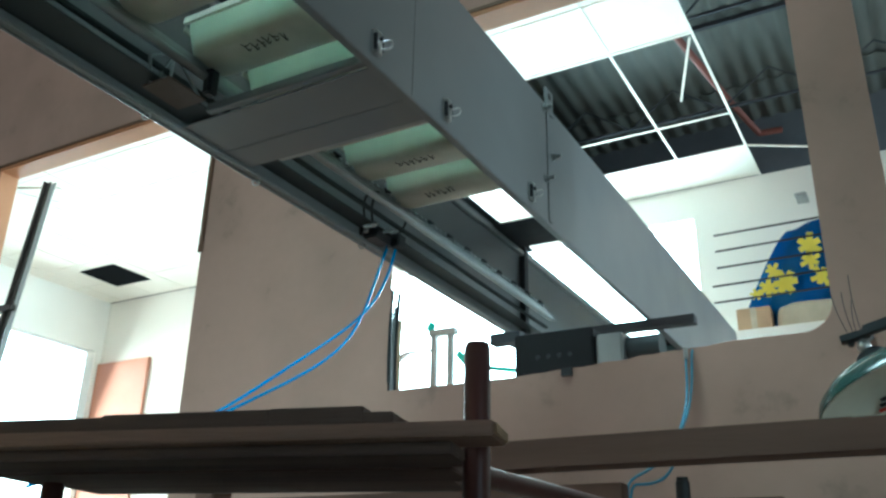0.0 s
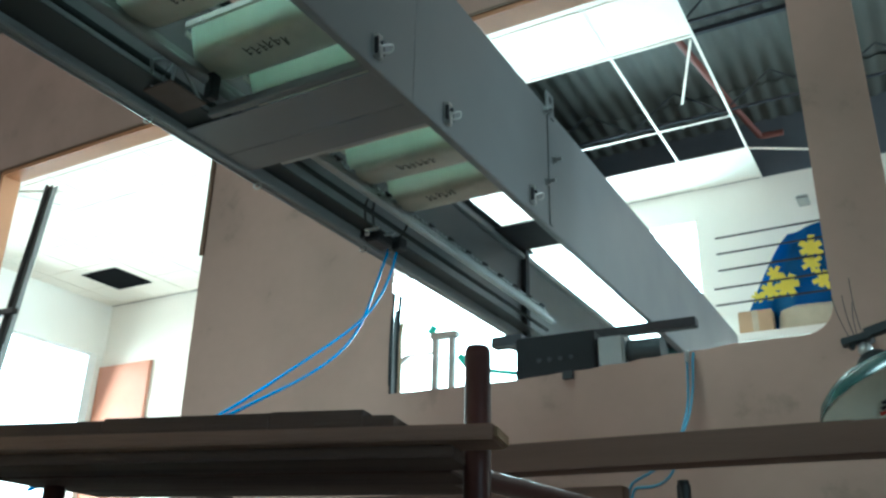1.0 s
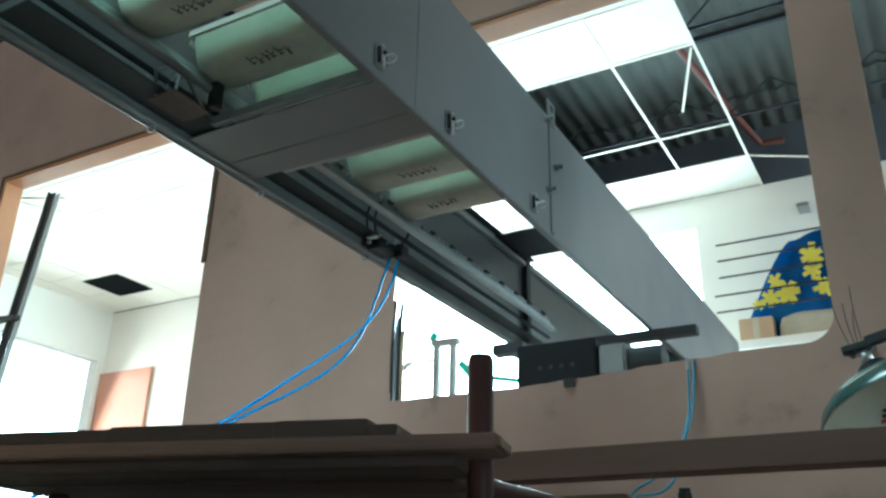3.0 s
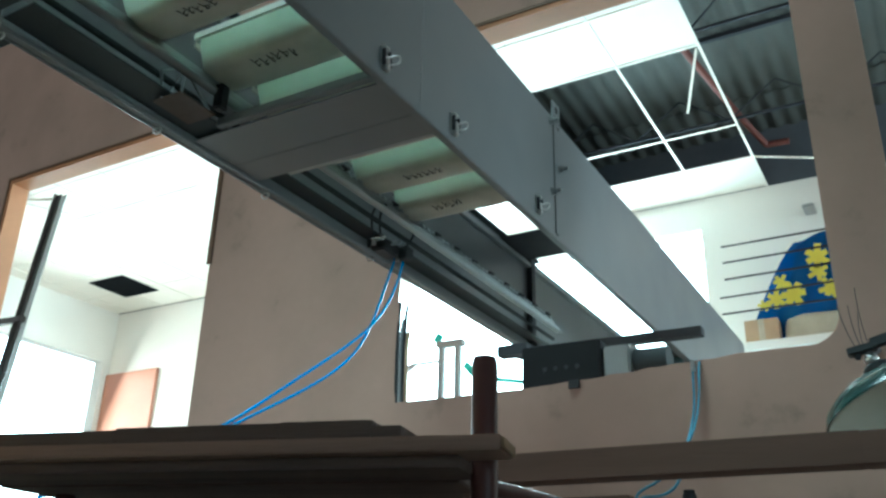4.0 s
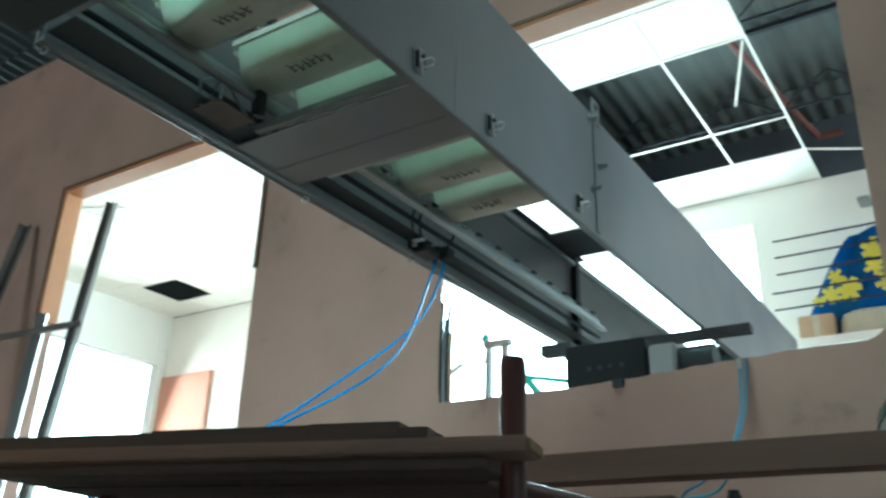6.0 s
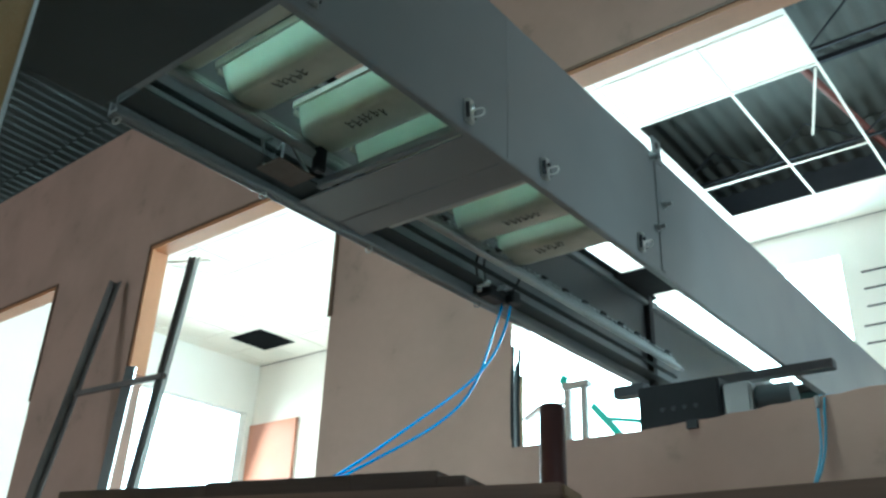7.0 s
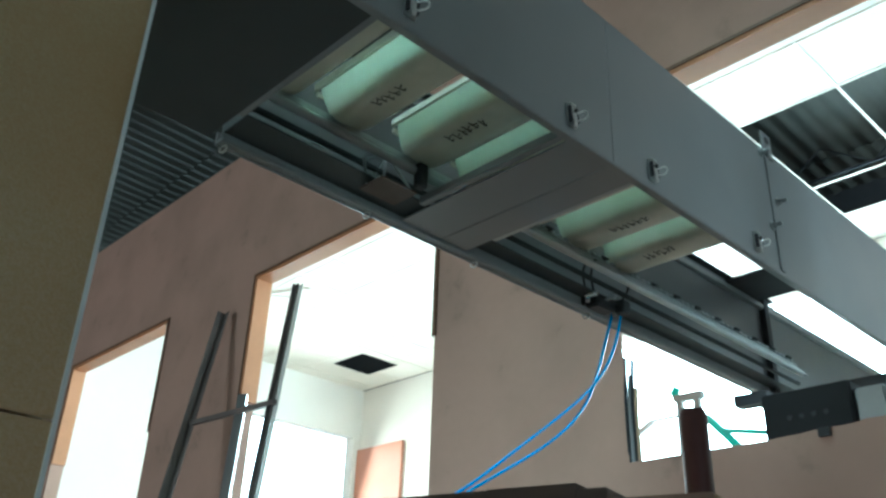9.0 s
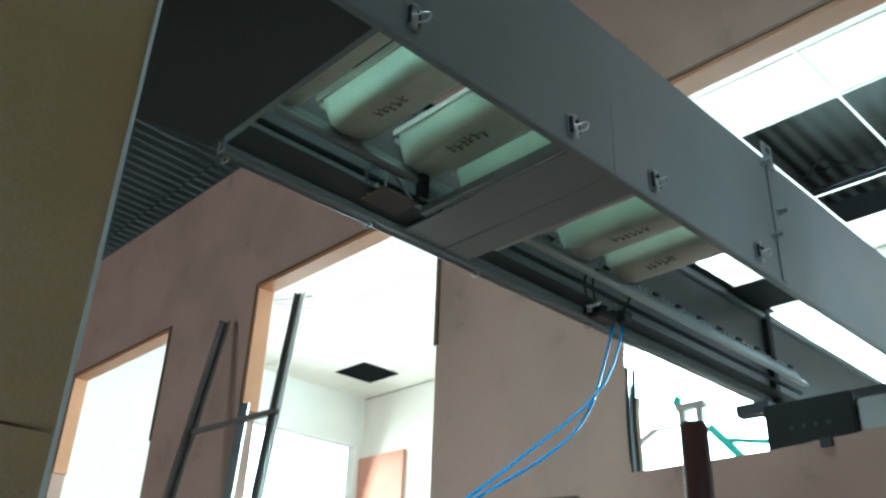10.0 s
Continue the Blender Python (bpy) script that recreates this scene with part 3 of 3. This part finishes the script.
    bm.faces.new(rings[-1])
    return bm


def bucket(seed):
    t = empty("conveyor_bucket", label="milky plastic elevator bucket with handwritten marking", category="bucket", group="buckets on the chain")
    part("shell", bucket_mesh(), PP, t)
    bm = bmesh.new()
    for sy in (-1, 1):
        box(bm, -0.245, 0.245, sy * 0.094 - 0.0045, sy * 0.094 + 0.0045, 0.092, 0.113)
    for sx in (-1, 1):
        box(bm, sx * 0.271 - 0.003, sx * 0.271 + 0.003, -0.07, 0.07, 0.096, 0.113)
    part("rim", bm, PP_RIM, t, "opaque cream rim strip")
    for q in (-1, 1):
        bm = bmesh.new()
        rod(bm, (q * 0.262, 0, 0.10), (q * 0.298, 0, 0.10), 0.007, 10)
        box(bm, q * 0.277 - 0.003, q * 0.277 + 0.003, -0.02, 0.02, 0.07, 0.12)
        part("hanger", bm, STEEL, t)
    bm = bmesh.new()
    rnd = random.Random(seed)
    x = rnd.uniform(-0.10, -0.03)
    end = x + rnd.uniform(0.10, 0.16)
    while x < end:
        w = rnd.uniform(0.011, 0.022)
        y0 = -0.040 + rnd.uniform(-0.005, 0.005)
        bar(bm, (x, y0, -0.0004), (x + w * 0.3, y0 + 0.034, -0.0012), 0.0034, 0.001)
        bar(bm, (x, y0 + 0.030, -0.0012), (x + w * 0.8, y0 + 0.026, -0.0012), 0.0030, 0.001)
        bar(bm, (x + w * 0.3, y0 + rnd.uniform(0.012, 0.026), -0.0012), (x + w, y0 + rnd.uniform(0.004, 0.02), -0.0012), 0.0034, 0.001)
        x += w + rnd.uniform(0.004, 0.010)
    part("marking", bm, INK, t, "dark handwritten strokes")
    return t


b0 = bucket(4)
b0.matrix_world = pose(-1.772, 1.50, ZB + 0.115, -4)
for k, (y, tilt) in enumerate(((1.75, 9), (2.005, -4), (2.255, 3), (2.505, 5), (2.755, 2), (3.005, -5), (1.25, 0))):
    bk = bucket(7 + 5 * k)
    bk.matrix_world = pose(-1.772 + 0.004 * (k % 3), y, ZB + 0.115, tilt)


# ---- things by the far opening ----
def control_box():
    t = empty("control_box", (0, 0, 0), "dark grey steel control box resting on the sill", "control box")
    bm = bmesh.new()
    box(bm, -1.93, -1.60, 3.62, 3.86, SILL, SILL + 0.20)
    bevel(bm, 0.006)
    part("housing", bm, CONTROL, t)
    for i in range(4):
        bm = bmesh.new()
        rod(bm, (-1.83 + i * 0.045, 3.6235, SILL + 0.10), (-1.83 + i * 0.045, 3.6175, SILL + 0.10), 0.009, 16)
        part("vent_hole", bm, BLACK, t)
    boxpart("terminal_cover", (-1.598, -1.49, 3.64, 3.80, SILL + 0.05, SILL + 0.17), STEEL, t, "bare zinc side cover", bev=0.008)
    bm = bmesh.new()
    rod(bm, (-1.488, 3.72, SILL + 0.11), (-1.36, 3.72, SILL + 0.11), 0.055, 24)
    part("motor", bm, SHEET_DARK, t, "dark round motor end")
    boxpart("clip", (-1.68, -1.64, 3.485, 3.62, SILL - 0.02, SILL + 0.01), BLACK, t)
    boxpart("side_arm", (-2.06, -1.925, 3.66, 3.72, SILL + 0.19, SILL + 0.235), IRON, t, "dark side arm")
    t.location = (0.12, 0, 0)
    return t


control_box()


def hoses():
    t = empty("air_hose", (0, 0, 0), "pair of bright blue plastic air hoses hanging from the conveyor", "hose", "air hoses")
    a = [(-2.085, 3.15, 2.64), (-2.09, 3.13, 2.53), (-2.10, 3.06, 2.36), (-2.16, 2.93, 2.22), (-2.22, 2.78, 2.09), (-2.25, 2.62, 1.965), (-2.27, 2.48, 1.86), (-2.31, 2.3, 1.75), (-2.4, 2.0, 1.62)]
    b = [(-2.115, 3.14, 2.64), (-2.135, 3.11, 2.52), (-2.135, 3.05, 2.36), (-2.14, 2.95, 2.18), (-2.19, 2.78, 2.04), (-2.235, 2.62, 1.94), (-2.27, 2.48, 1.85), (-2.32, 2.3, 1.74), (-2.42, 2.0, 1.60)]
    tube("hose", a, 0.0055, HOSE, t)
    tube("hose", b, 0.0055, HOSE, t)
    t = empty("air_hose", (0, 0, 0), "thin blue-grey air hoses hanging down over the sill", "hose", "air hoses")
    tails = (((-1.10, 3.25, 1.80), (-1.095, 3.2, 1.742), (-1.125, 3.2, 1.708), (-1.165, 3.2, 1.694), (-1.21, 3.2, 1.696), (-1.238, 3.2, 1.692), (-1.242, 3.2, 1.55)),
             ((-1.12, 3.27, 1.81), (-1.152, 3.2, 1.744), (-1.205, 3.2, 1.722), (-1.238, 3.2, 1.706), (-1.246, 3.2, 1.67), (-1.247, 3.2, 1.55)))
    for dx, tail in zip((0.0, 0.020), tails):
        pts = [(-1.10 + dx, 3.75, SILL + 0.045), (-1.10 + dx, 3.60, SILL + 0.055), (-1.10 + dx, 3.482, SILL + 0.05), (-1.10 + dx, 3.475, SILL - 0.06), (-1.102 + dx * 0.5, 3.465, SILL - 0.16), (-1.115 + dx * 0.6, 3.40, SILL - 0.25), *tail]
        tube("hose", pts, 0.0045, HOSE_OLD, t)
    bm = bmesh.new()
    rod(bm, (-1.098, 3.480, SILL + 0.030), (-1.098, 3.478, SILL - 0.008), 0.008, 10)
    part("fitting", bm, CHROME, t, "bright hose fitting")


hoses()
v = empty("air_valve", (0, 0, 0), "small black pneumatic valve with fittings under the conveyor", "valve")
bm = bmesh.new()
box(bm, -2.13, -2.07, 2.98, 3.09, ZB - 0.004, ZB + 0.045)
bevel(bm, 0.006)
part("body", bm, BLACK, v)
for i, (x, y) in enumerate(((-2.12, 2.96), (-2.09, 2.945), (-2.07, 3.11), (-2.10, 3.12))):
    bm = bmesh.new()
    rod(bm, (x, y, ZB + 0.0), (x, y, ZB + 0.05), 0.009, 10)
    part("fitting", bm, STEEL if i % 2 else BLACK, v)
for x, y, z, r, m in ((-2.135, 3.00, 0.012, 0.013, CHROME), (-2.125, 3.06, 0.030, 0.011, STEEL), (-2.06, 2.93, 0.018, 0.012, CHROME), (-2.055, 3.03, 0.034, 0.010, STEEL)):
    bm = bmesh.new()
    rod(bm, (x - 0.018, y, ZB + z), (x + 0.018, y + 0.006, ZB + z), r, 6)
    rod(bm, (x - 0.030, y, ZB + z), (x + 0.026, y + 0.006, ZB + z), r * 0.6, 12)
    part("elbow", bm, m, v, "bright metal elbow fitting")
boxpart("coil", (-2.085, -2.045, 3.10, 3.15, ZB + 0.0, ZB + 0.05), BLACK, v, "square solenoid coil", bev=0.004)
for pts in ([(-2.11, 2.97, ZB + 0.05), (-2.09, 2.90, ZB + 0.10), (-2.04, 2.86, ZB + 0.13), (-1.97, 2.84, ZB + 0.09)],
            [(-2.06, 2.95, ZB + 0.02), (-2.05, 2.90, ZB + 0.07), (-2.02, 2.88, ZB + 0.11), (-1.99, 2.87, ZB + 0.12)],
            [(-2.07, 3.12, ZB + 0.05), (-2.03, 3.14, ZB + 0.09), (-2.01, 3.10, ZB + 0.12), (-1.99, 3.05, ZB + 0.125)]):
    tube("cable", pts, 0.004, BLACK, v)


# ---- leaning steel frame by the white room ----
def frame_legs():
    t = empty("steel_frame", (0, 0, 0), "dark angle-iron frame leaning against the wall beside the opening", "steel frame")
    for name, a, b, w in (("leg", (-5.661, 3.45, 3.669), (-5.30, 2.72, 0.0), 0.06), ("leg", (-4.785, 3.45, 3.634), (-4.225, 2.77, 0.0), 0.03)):
        bm = bmesh.new()
        bar(bm, a, b, w, 0.006, up=(0, 1, 0.2))
        a2, b2 = Vector(a) + Vector((-w / 2, -w / 2 + 0.003, 0)), Vector(b) + Vector((-w / 2, -w / 2 + 0.003, 0))
        bar(bm, a2, b2, 0.006, w, up=(0, 1, 0.2))
        part(name, bm, IRON_GREY, t)
    # glare on the right leg's side, put in as a white strip
    bm = bmesh.new()
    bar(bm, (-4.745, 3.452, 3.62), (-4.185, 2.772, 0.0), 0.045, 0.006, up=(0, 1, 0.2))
    part("flange", bm, WHITE, t, "white strip standing in for the leg's lit side")
    bm = bmesh.new()
    bar(bm, (-5.575, 3.27, 2.805), (-4.60, 3.27, 2.768), 0.03)
    part("rung", bm, IRON_GREY, t)
    bm = bmesh.new()
    bar(bm, (-5.02, 3.30, 2.90), (-4.93, 3.18, 1.2), 0.06, 0.02)
    part("strap", bm, STEEL, t, "bare steel strap")


frame_legs()


# ---- tall panel with painted golden sheen ----
def tall_panel():
    t = empty("sheet_cabinet", (0, 0, 0), "tall galvanised sheet cabinet, golden reflection put in as bronze mottling", "cabinet")
    x, y = -1.435, 0.955
    for z0, z1 in ((0, 1.622), (1.626, 2.586)):
        boxpart("panel", (-2.6, x, y - 0.5, y, z0, z1), GOLD_SHEEN, t, bev=0.002)
    # thin pale strip that paints the highlight on the cabinet's edge
    boxpart("corner_glint", (x - 0.004, x + 0.003, y - 0.003, y + 0.003, 0, 2.586), EDGE_GLINT, t, "bright strip painting the highlight along the corner")


tall_panel()


# ---- shelf rack in front ----
def rack():
    t = empty("work_rack", (-0.86, 1.50, 0), "dark timber shelf rack on a brown pipe post", "rack", rz=15)

    def bp(name, dims, material, label="", bev=0.002):
        return boxpart(name, dims, material, t, label, bev)
    bp("front_board", (-0.85, 0.0, 0.0, 0.085, 1.541, 1.560), WOOD_FACE, "paler front board of the shelf")
    bp("end_grain", (0.0005, 0.004, 0.002, 0.083, 1.543, 1.558), WOOD_END, "pale raw board end")
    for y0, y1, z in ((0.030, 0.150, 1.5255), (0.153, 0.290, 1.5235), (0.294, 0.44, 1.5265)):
        bp("shelf_plank", (-0.86 + y0 * 0.05, -0.025 - 0.22 * y1, y0, y1, z, z + 0.015), WOOD_OLD, "dark shelf plank")
    bp("lower_board", (-0.85, -0.065, 0.06, 0.09, 1.425, 1.462), WOOD_OLD, "dark lower rail board")
    bp("lower_sheet", (-0.85, -0.065, 0.092, 0.40, 1.428, 1.442), WOOD_OLD, "dark lower shelf sheet")
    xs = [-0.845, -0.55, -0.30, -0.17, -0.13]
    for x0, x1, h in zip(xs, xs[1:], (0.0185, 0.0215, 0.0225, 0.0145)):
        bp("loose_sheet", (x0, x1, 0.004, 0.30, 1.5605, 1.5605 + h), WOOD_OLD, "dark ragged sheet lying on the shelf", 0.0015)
    for x, y, top in ((-0.045, 0.115, 1.69), (-0.80, 0.25, 1.523)):
        bm = bmesh.new()
        lathe(bm, [(0.0185, 0.0), (0.0185, top - 0.007), (0.016, top), (0.012, top - 0.002)], 24, Matrix.Translation((x, y, 0)))
        part("post", bm, BROWN_PIPE, t, "brown painted pipe post")
    bm = bmesh.new()
    rod(bm, (-0.042, 0.125, 1.510), (0.15, 0.72, 1.510), 0.0145, 16)
    part("pipe_rail", bm, BROWN_PIPE, t, "brown pipe rail")


rack()


def beam():
    t = empty("timber_beam", (0, 0, 0), "long dark timber beam on posts before the wall", "beam")
    bm = bmesh.new()
    box(bm, -2.6, -0.5501, 2.70, 2.80, 1.684, 1.759)
    box(bm, -0.55, 2.4, 2.697, 2.80, 1.6835, 1.757)
    bevel(bm, 0.0015)
    part("rail", bm, BEAM, t)
    for x in (-2.5, 2.3):
        boxpart("post", (x - 0.04, x + 0.04, 2.705, 2.795, 0, 1.684), BEAM, t, bev=0.004)


beam()


def low_rail():
    t = empty("low_rail", (0, 0, 0), "dark lower timber rail with a pipe stub on it", "rail")
    boxpart("rail", (-2.4, -0.72, 2.71, 2.77, 1.545, 1.592), BEAM, t, bev=0.003)
    boxpart("batten", (-2.38, -1.10, 2.715, 2.765, 1.5925, 1.640), BEAM, t, bev=0.003)
    bm = bmesh.new()
    lathe(bm, [(0.017, 1.592), (0.017, 1.636), (0.014, 1.640), (0.014, 1.648)], 16, Matrix.Translation((-0.955, 2.74, 0)))
    part("pipe_stub", bm, BLACK, t, "short black pipe stub")
    for x in (-2.3, -0.76):
        boxpart("post", (x - 0.025, x + 0.025, 2.715, 2.765, 0, 1.544), BEAM, t)


low_rail()


def bay_lamp():
    t = empty("bay_lamp", (-0.475, 3.12, 1.872), "dark green enamel reflector lamp, cream inside, on a wall arm", "lamp")
    t.matrix_world = pose(-0.470, 3.12, 1.893, -8, -22, 0)
    bm = bmesh.new()
    outer = [(0.208, 0.0), (0.207, 0.005), (0.191, 0.034), (0.155, 0.062), (0.105, 0.082), (0.057, 0.092), (0.03, 0.094)]
    lathe(bm, outer, 48)
    bmesh.ops.delete(bm, geom=[f for f in bm.faces if len(f.verts) > 4 and f.calc_center_median().z < 0.01], context="FACES")
    part("dome", bm, GREEN, t)
    bm = bmesh.new()
    lathe(bm, [(r - 0.004, z - 0.001) for r, z in outer], 48)
    bmesh.ops.delete(bm, geom=[f for f in bm.faces if len(f.verts) > 4 and f.calc_center_median().z < 0.01], context="FACES")
    glass = part("lining", bm, CREAM, t, "cream enamel lining")
    for k, (w, col) in enumerate(((0.10, REDP), (0.05, INK), (0.07, INK))):
        bm = bmesh.new()
        a = radians(108 - k * 2)
        r, z = 0.176 - k * 0.014, 0.030 + k * 0.009
        bar(bm, (r * math.cos(a), r * math.sin(a), z), (r * math.cos(a - w * 4), r * math.sin(a - w * 4), z), 0.002, 0.010)
        part("label_bar", bm, col, glass)
    bm = bmesh.new()
    lathe(bm, [(0.034, 0.095), (0.040, 0.098), (0.040, 0.122), (0.03, 0.131), (0.012, 0.136)], 24)
    part("cap", bm, BLACK, t, "black cap")
    bm = bmesh.new()
    bmesh.ops.create_uvsphere(bm, u_segments=16, v_segments=10, radius=0.019, matrix=Matrix.Translation((0, 0, 0.150)))
    rod(bm, (0, 0, 0.135), (0, 0, 0.175), 0.011, 12)
    part("neck", bm, CHROME, t, "chrome neck")
    bm = bmesh.new()
    rod(bm, (0, 0.0, 0.163), (0.05, 0.34, 0.31), 0.010, 10)
    part("wall_arm", bm, IRON, t, "dark wall arm")
    bm = bmesh.new()
    bar(bm, (-0.045, -0.012, 0.190), (0.03, -0.012, 0.174), 0.030, 0.022)
    bar(bm, (0.02, -0.010, 0.186), (0.14, -0.010, 0.170), 0.022, 0.030)
    bar(bm, (-0.03, -0.014, 0.160), (-0.012, -0.014, 0.195), 0.016, 0.016)
    bevel(bm, 0.003)
    part("clamp_bar", bm, BLACK, t, "black clamp bar")
    for k, (dx, h) in enumerate(((-0.035, 0.17), (-0.005, 0.12), (0.02, 0.19), (-0.015, 0.15))):
        tube("wire", [(dx * 0.5, -0.01, 0.165), (dx * 0.9 + 0.01, -0.012, 0.165 + h * 0.5), (dx * 1.2 + 0.045, -0.01 - 0.004 * k, 0.165 + h)], 0.0013, BLACK, t)
    return t


bay_lamp()

# ---- far hall ----
door = structure(boxpart("door_1", (-10.31, -9.33, BACK - 0.05, BACK - 0.003, 2.0, 4.28), PINKDOOR, bev=0.004), "reddish-brown timber door panel high in the white room", "door")


def shelf_rack():
    t = empty("storage_rack", (0, 0, 0), "storage rack of thin dark rails in the far hall", "rack")
    for z in (3.73, 3.875, 4.035, 4.187, 4.335):
        bm = bmesh.new()
        bar(bm, (-1.84 if z < 4 else -1.79, 7.7, z), (0.8, 7.7, z + 0.02), 0.013)
        part("rail", bm, IRON, t)
    for x in (-0.3, 0.8):
        boxpart("post", (x - 0.02, x + 0.02, 7.72, 7.76, 0, 4.5), IRON, t)
    boxpart("shelf", (-1.75, 0.8, 7.66, 8.35, 3.385, 3.455), WHITE, t, "white shelf board")
    for x in (-1.2, 0.2):
        boxpart("leg", (x - 0.03, x + 0.03, 7.9, 7.96, 0, 3.384), WHITE, t)


shelf_rack()


def carton():
    t = empty("carton", (0, 0, 0), "brown cardboard carton on the white shelf", "box")
    bm = bmesh.new()
    box(bm, -1.69, -1.42, 7.80, 8.1, 3.456, 3.68)
    bevel(bm, 0.005)
    part("carton_body", bm, CARD, t)
    boxpart("tape", (-1.58, -1.53, 7.797, 7.7995, 3.46, 3.68), PAPER, t, "pale packing tape")


carton()


def sack():
    bm = bmesh.new()
    bmesh.ops.create_uvsphere(bm, u_segments=32, v_segments=18, radius=1)
    for v in bm.verts:
        p = v.co.copy()
        f = [math.copysign(abs(c) ** 0.55, c) for c in p]
        n = noise.noise(p * 2.3) * 0.08
        v.co = Vector((f[0] * (0.27 + n * 0.2), f[1] * 0.17, f[2] * (0.125 + n * 0.15) + 0.125))
        v.co.z = max(v.co.z, 0.0)
    o = part("paper_sack", bm, PAPER)
    o.location = (-1.12, 7.98, 3.456)
    return tagged(o, "creased cream paper sack lying on the shelf", "sack")


sack()


def banner():
    """A cloth with yellow print, draped from the rail down to the shelf."""
    t = empty("printed_cloth", (0, 0, 0), "blue cloth with yellow print draped over the rack", "cloth")
    bm = bmesh.new()
    cols, rows_n = 26, 18
    grid = []
    for j in range(rows_n + 1):
        v = j / rows_n
        left = -1.22 - 0.52 * v ** 0.8
        row = []
        for i in range(cols + 1):
            u = i / cols
            x = left + (-0.42 - left) * u
            top = 4.43 - 0.10 * (1 - u) ** 3
            z = top + (3.47 - top) * v
            y = 7.86 + 0.03 * math.sin(9 * u + 2 * v) + 0.02 * math.sin(21 * u - 3 * v) + 0.10 * v
            row.append(bm.verts.new((x, y, z)))
        grid.append(row)
    for p, q in zip(grid, grid[1:]):
        for i in range(cols):
            bm.faces.new((p[i], p[i + 1], q[i + 1], q[i]))
    bmesh.ops.solidify(bm, geom=bm.faces[:], thickness=0.004)
    part("cloth", bm, BLUE_CLOTH, t)
    rnd = random.Random(11)
    for x, z, size in ((-1.05, 4.15, 0.11), (-1.06, 4.02, 0.08), (-0.99, 3.87, 0.09), (-1.27, 3.86, 0.12), (-1.41, 3.83, 0.085), (-1.36, 3.97, 0.07), (-1.51, 3.79, 0.05), (-0.85, 4.02, 0.1)):
        bm = bmesh.new()
        g0 = rnd.uniform(0, math.pi)
        for a in range(3):
            g = g0 + a * math.pi / 3 + rnd.uniform(-0.15, 0.15)
            d = Vector((math.cos(g), 0, math.sin(g))) * size * rnd.uniform(0.75, 1.1)
            c = Vector((x, 7.800 - a * 0.0022, z))
            side = Vector((-math.sin(g), 0, math.cos(g))) * size * 0.24
            m = Matrix((d.normalized(), Vector((0, 1, 0)), side.normalized())).transposed().to_4x4()
            m.translation = c
            box(bm, -d.length, d.length, 0, 0.002, -side.length, side.length, m)
        part("print_patch", bm, YELLOW, t, "yellow printed patch")


banner()


def portal_machine():
    t = empty("portal_machine", (0, 0, 0), "pale machine portal frame with green parts in the far hall", "machine")
    for x in (-3.57, -3.43):
        boxpart("upright", (x - 0.022, x + 0.022, 5.98, 6.03, 2.72, 3.20), WORN, t, "worn grey upright", bev=0.004)
    boxpart("crossbar", (-3.61, -3.38, 5.97, 6.04, 3.201, 3.25), WORN, t, "worn grey crossbar", bev=0.006)
    bm = bmesh.new()
    rod(bm, (-3.62, 6.0, 3.25), (-3.58, 6.0, 3.31), 0.03, 14)
    part("knob", bm, MACHINE_GREEN, t, "green knob")
    bm = bmesh.new()
    bar(bm, (-3.36, 6.0, 3.05), (-3.05, 6.0, 2.70), 0.05)
    bar(bm, (-3.30, 6.0, 2.95), (-2.85, 6.0, 2.86), 0.03)
    part("green_arm", bm, MACHINE_GREEN, t, "green jointed arm")
    bm = bmesh.new()
    bar(bm, (-3.95, 6.0, 3.02), (-3.80, 6.0, 3.10), 0.035)
    bar(bm, (-3.80, 6.0, 3.10), (-3.58, 6.0, 3.10), 0.02)
    part("side_arm", bm, STEEL, t, "grey side arm")
    boxpart("base", (-4.0, -2.8, 5.7, 6.4, 0, 2.72), WHITE, t, "pale machine base", bev=0.01)


portal_machine()


def jamb_cables():
    t = empty("cable_bundle", (0, 0, 0), "dark cables and tape bundled down the opening's jamb", "cables")
    for k, (dx, col) in enumerate(((0.012, BLACK), (0.030, STEEL), (0.046, BLACK), (0.060, CARD))):
        tube("cable", [(-2.345 + dx, 3.51, SILL), (-2.340 + dx, 3.50, SILL + 0.12), (-2.350 + dx, 3.505, SILL + 0.25), (-2.341 + dx, 3.51, SILL + (0.44, 0.36, 0.42, 0.30)[k])], 0.008, col, t)


jamb_cables()


def machine_housing():
    """The dark machine that stands behind the end of the conveyor."""
    t = empty("machine_housing", (0, 0, 0), "dark teal painted machine housing behind the conveyor end", "machine")
    boxpart("cabinet_body", (-1.80, -1.50, 5.0, 5.6, 0, 2.64), TEAL, t, bev=0.012)
    boxpart("cap_plate", (-1.82, -1.49, 4.98, 5.62, 2.641, 2.68), SHEET_DARK, t, bev=0.004)
    boxpart("door_panel", (-1.76, -1.54, 4.985, 4.9995, 0.2, 2.5), TEAL, t, bev=0.004)


machine_housing()


def ceiling_strips():
    for a, b in (((-8.35, 5.25), (-7.75, 5.55)), ((-8.30, 5.30), (-8.05, 5.75))):
        bm = bmesh.new()
        bar(bm, (*a, CEIL - 0.012), (*b, CEIL - 0.012), 0.03, 0.012)
        tagged(part("ceiling_strip", bm, WHITE), "short white batten fixed under the ceiling panels", "batten", "ceiling battens")


ceiling_strips()
tagged(boxpart("wall_bracket", (-1.15, -1.05, BACK - 0.2, BACK - 0.003, 4.80, 4.83), STEEL, bev=0.004), "small grey wall bracket", "bracket")
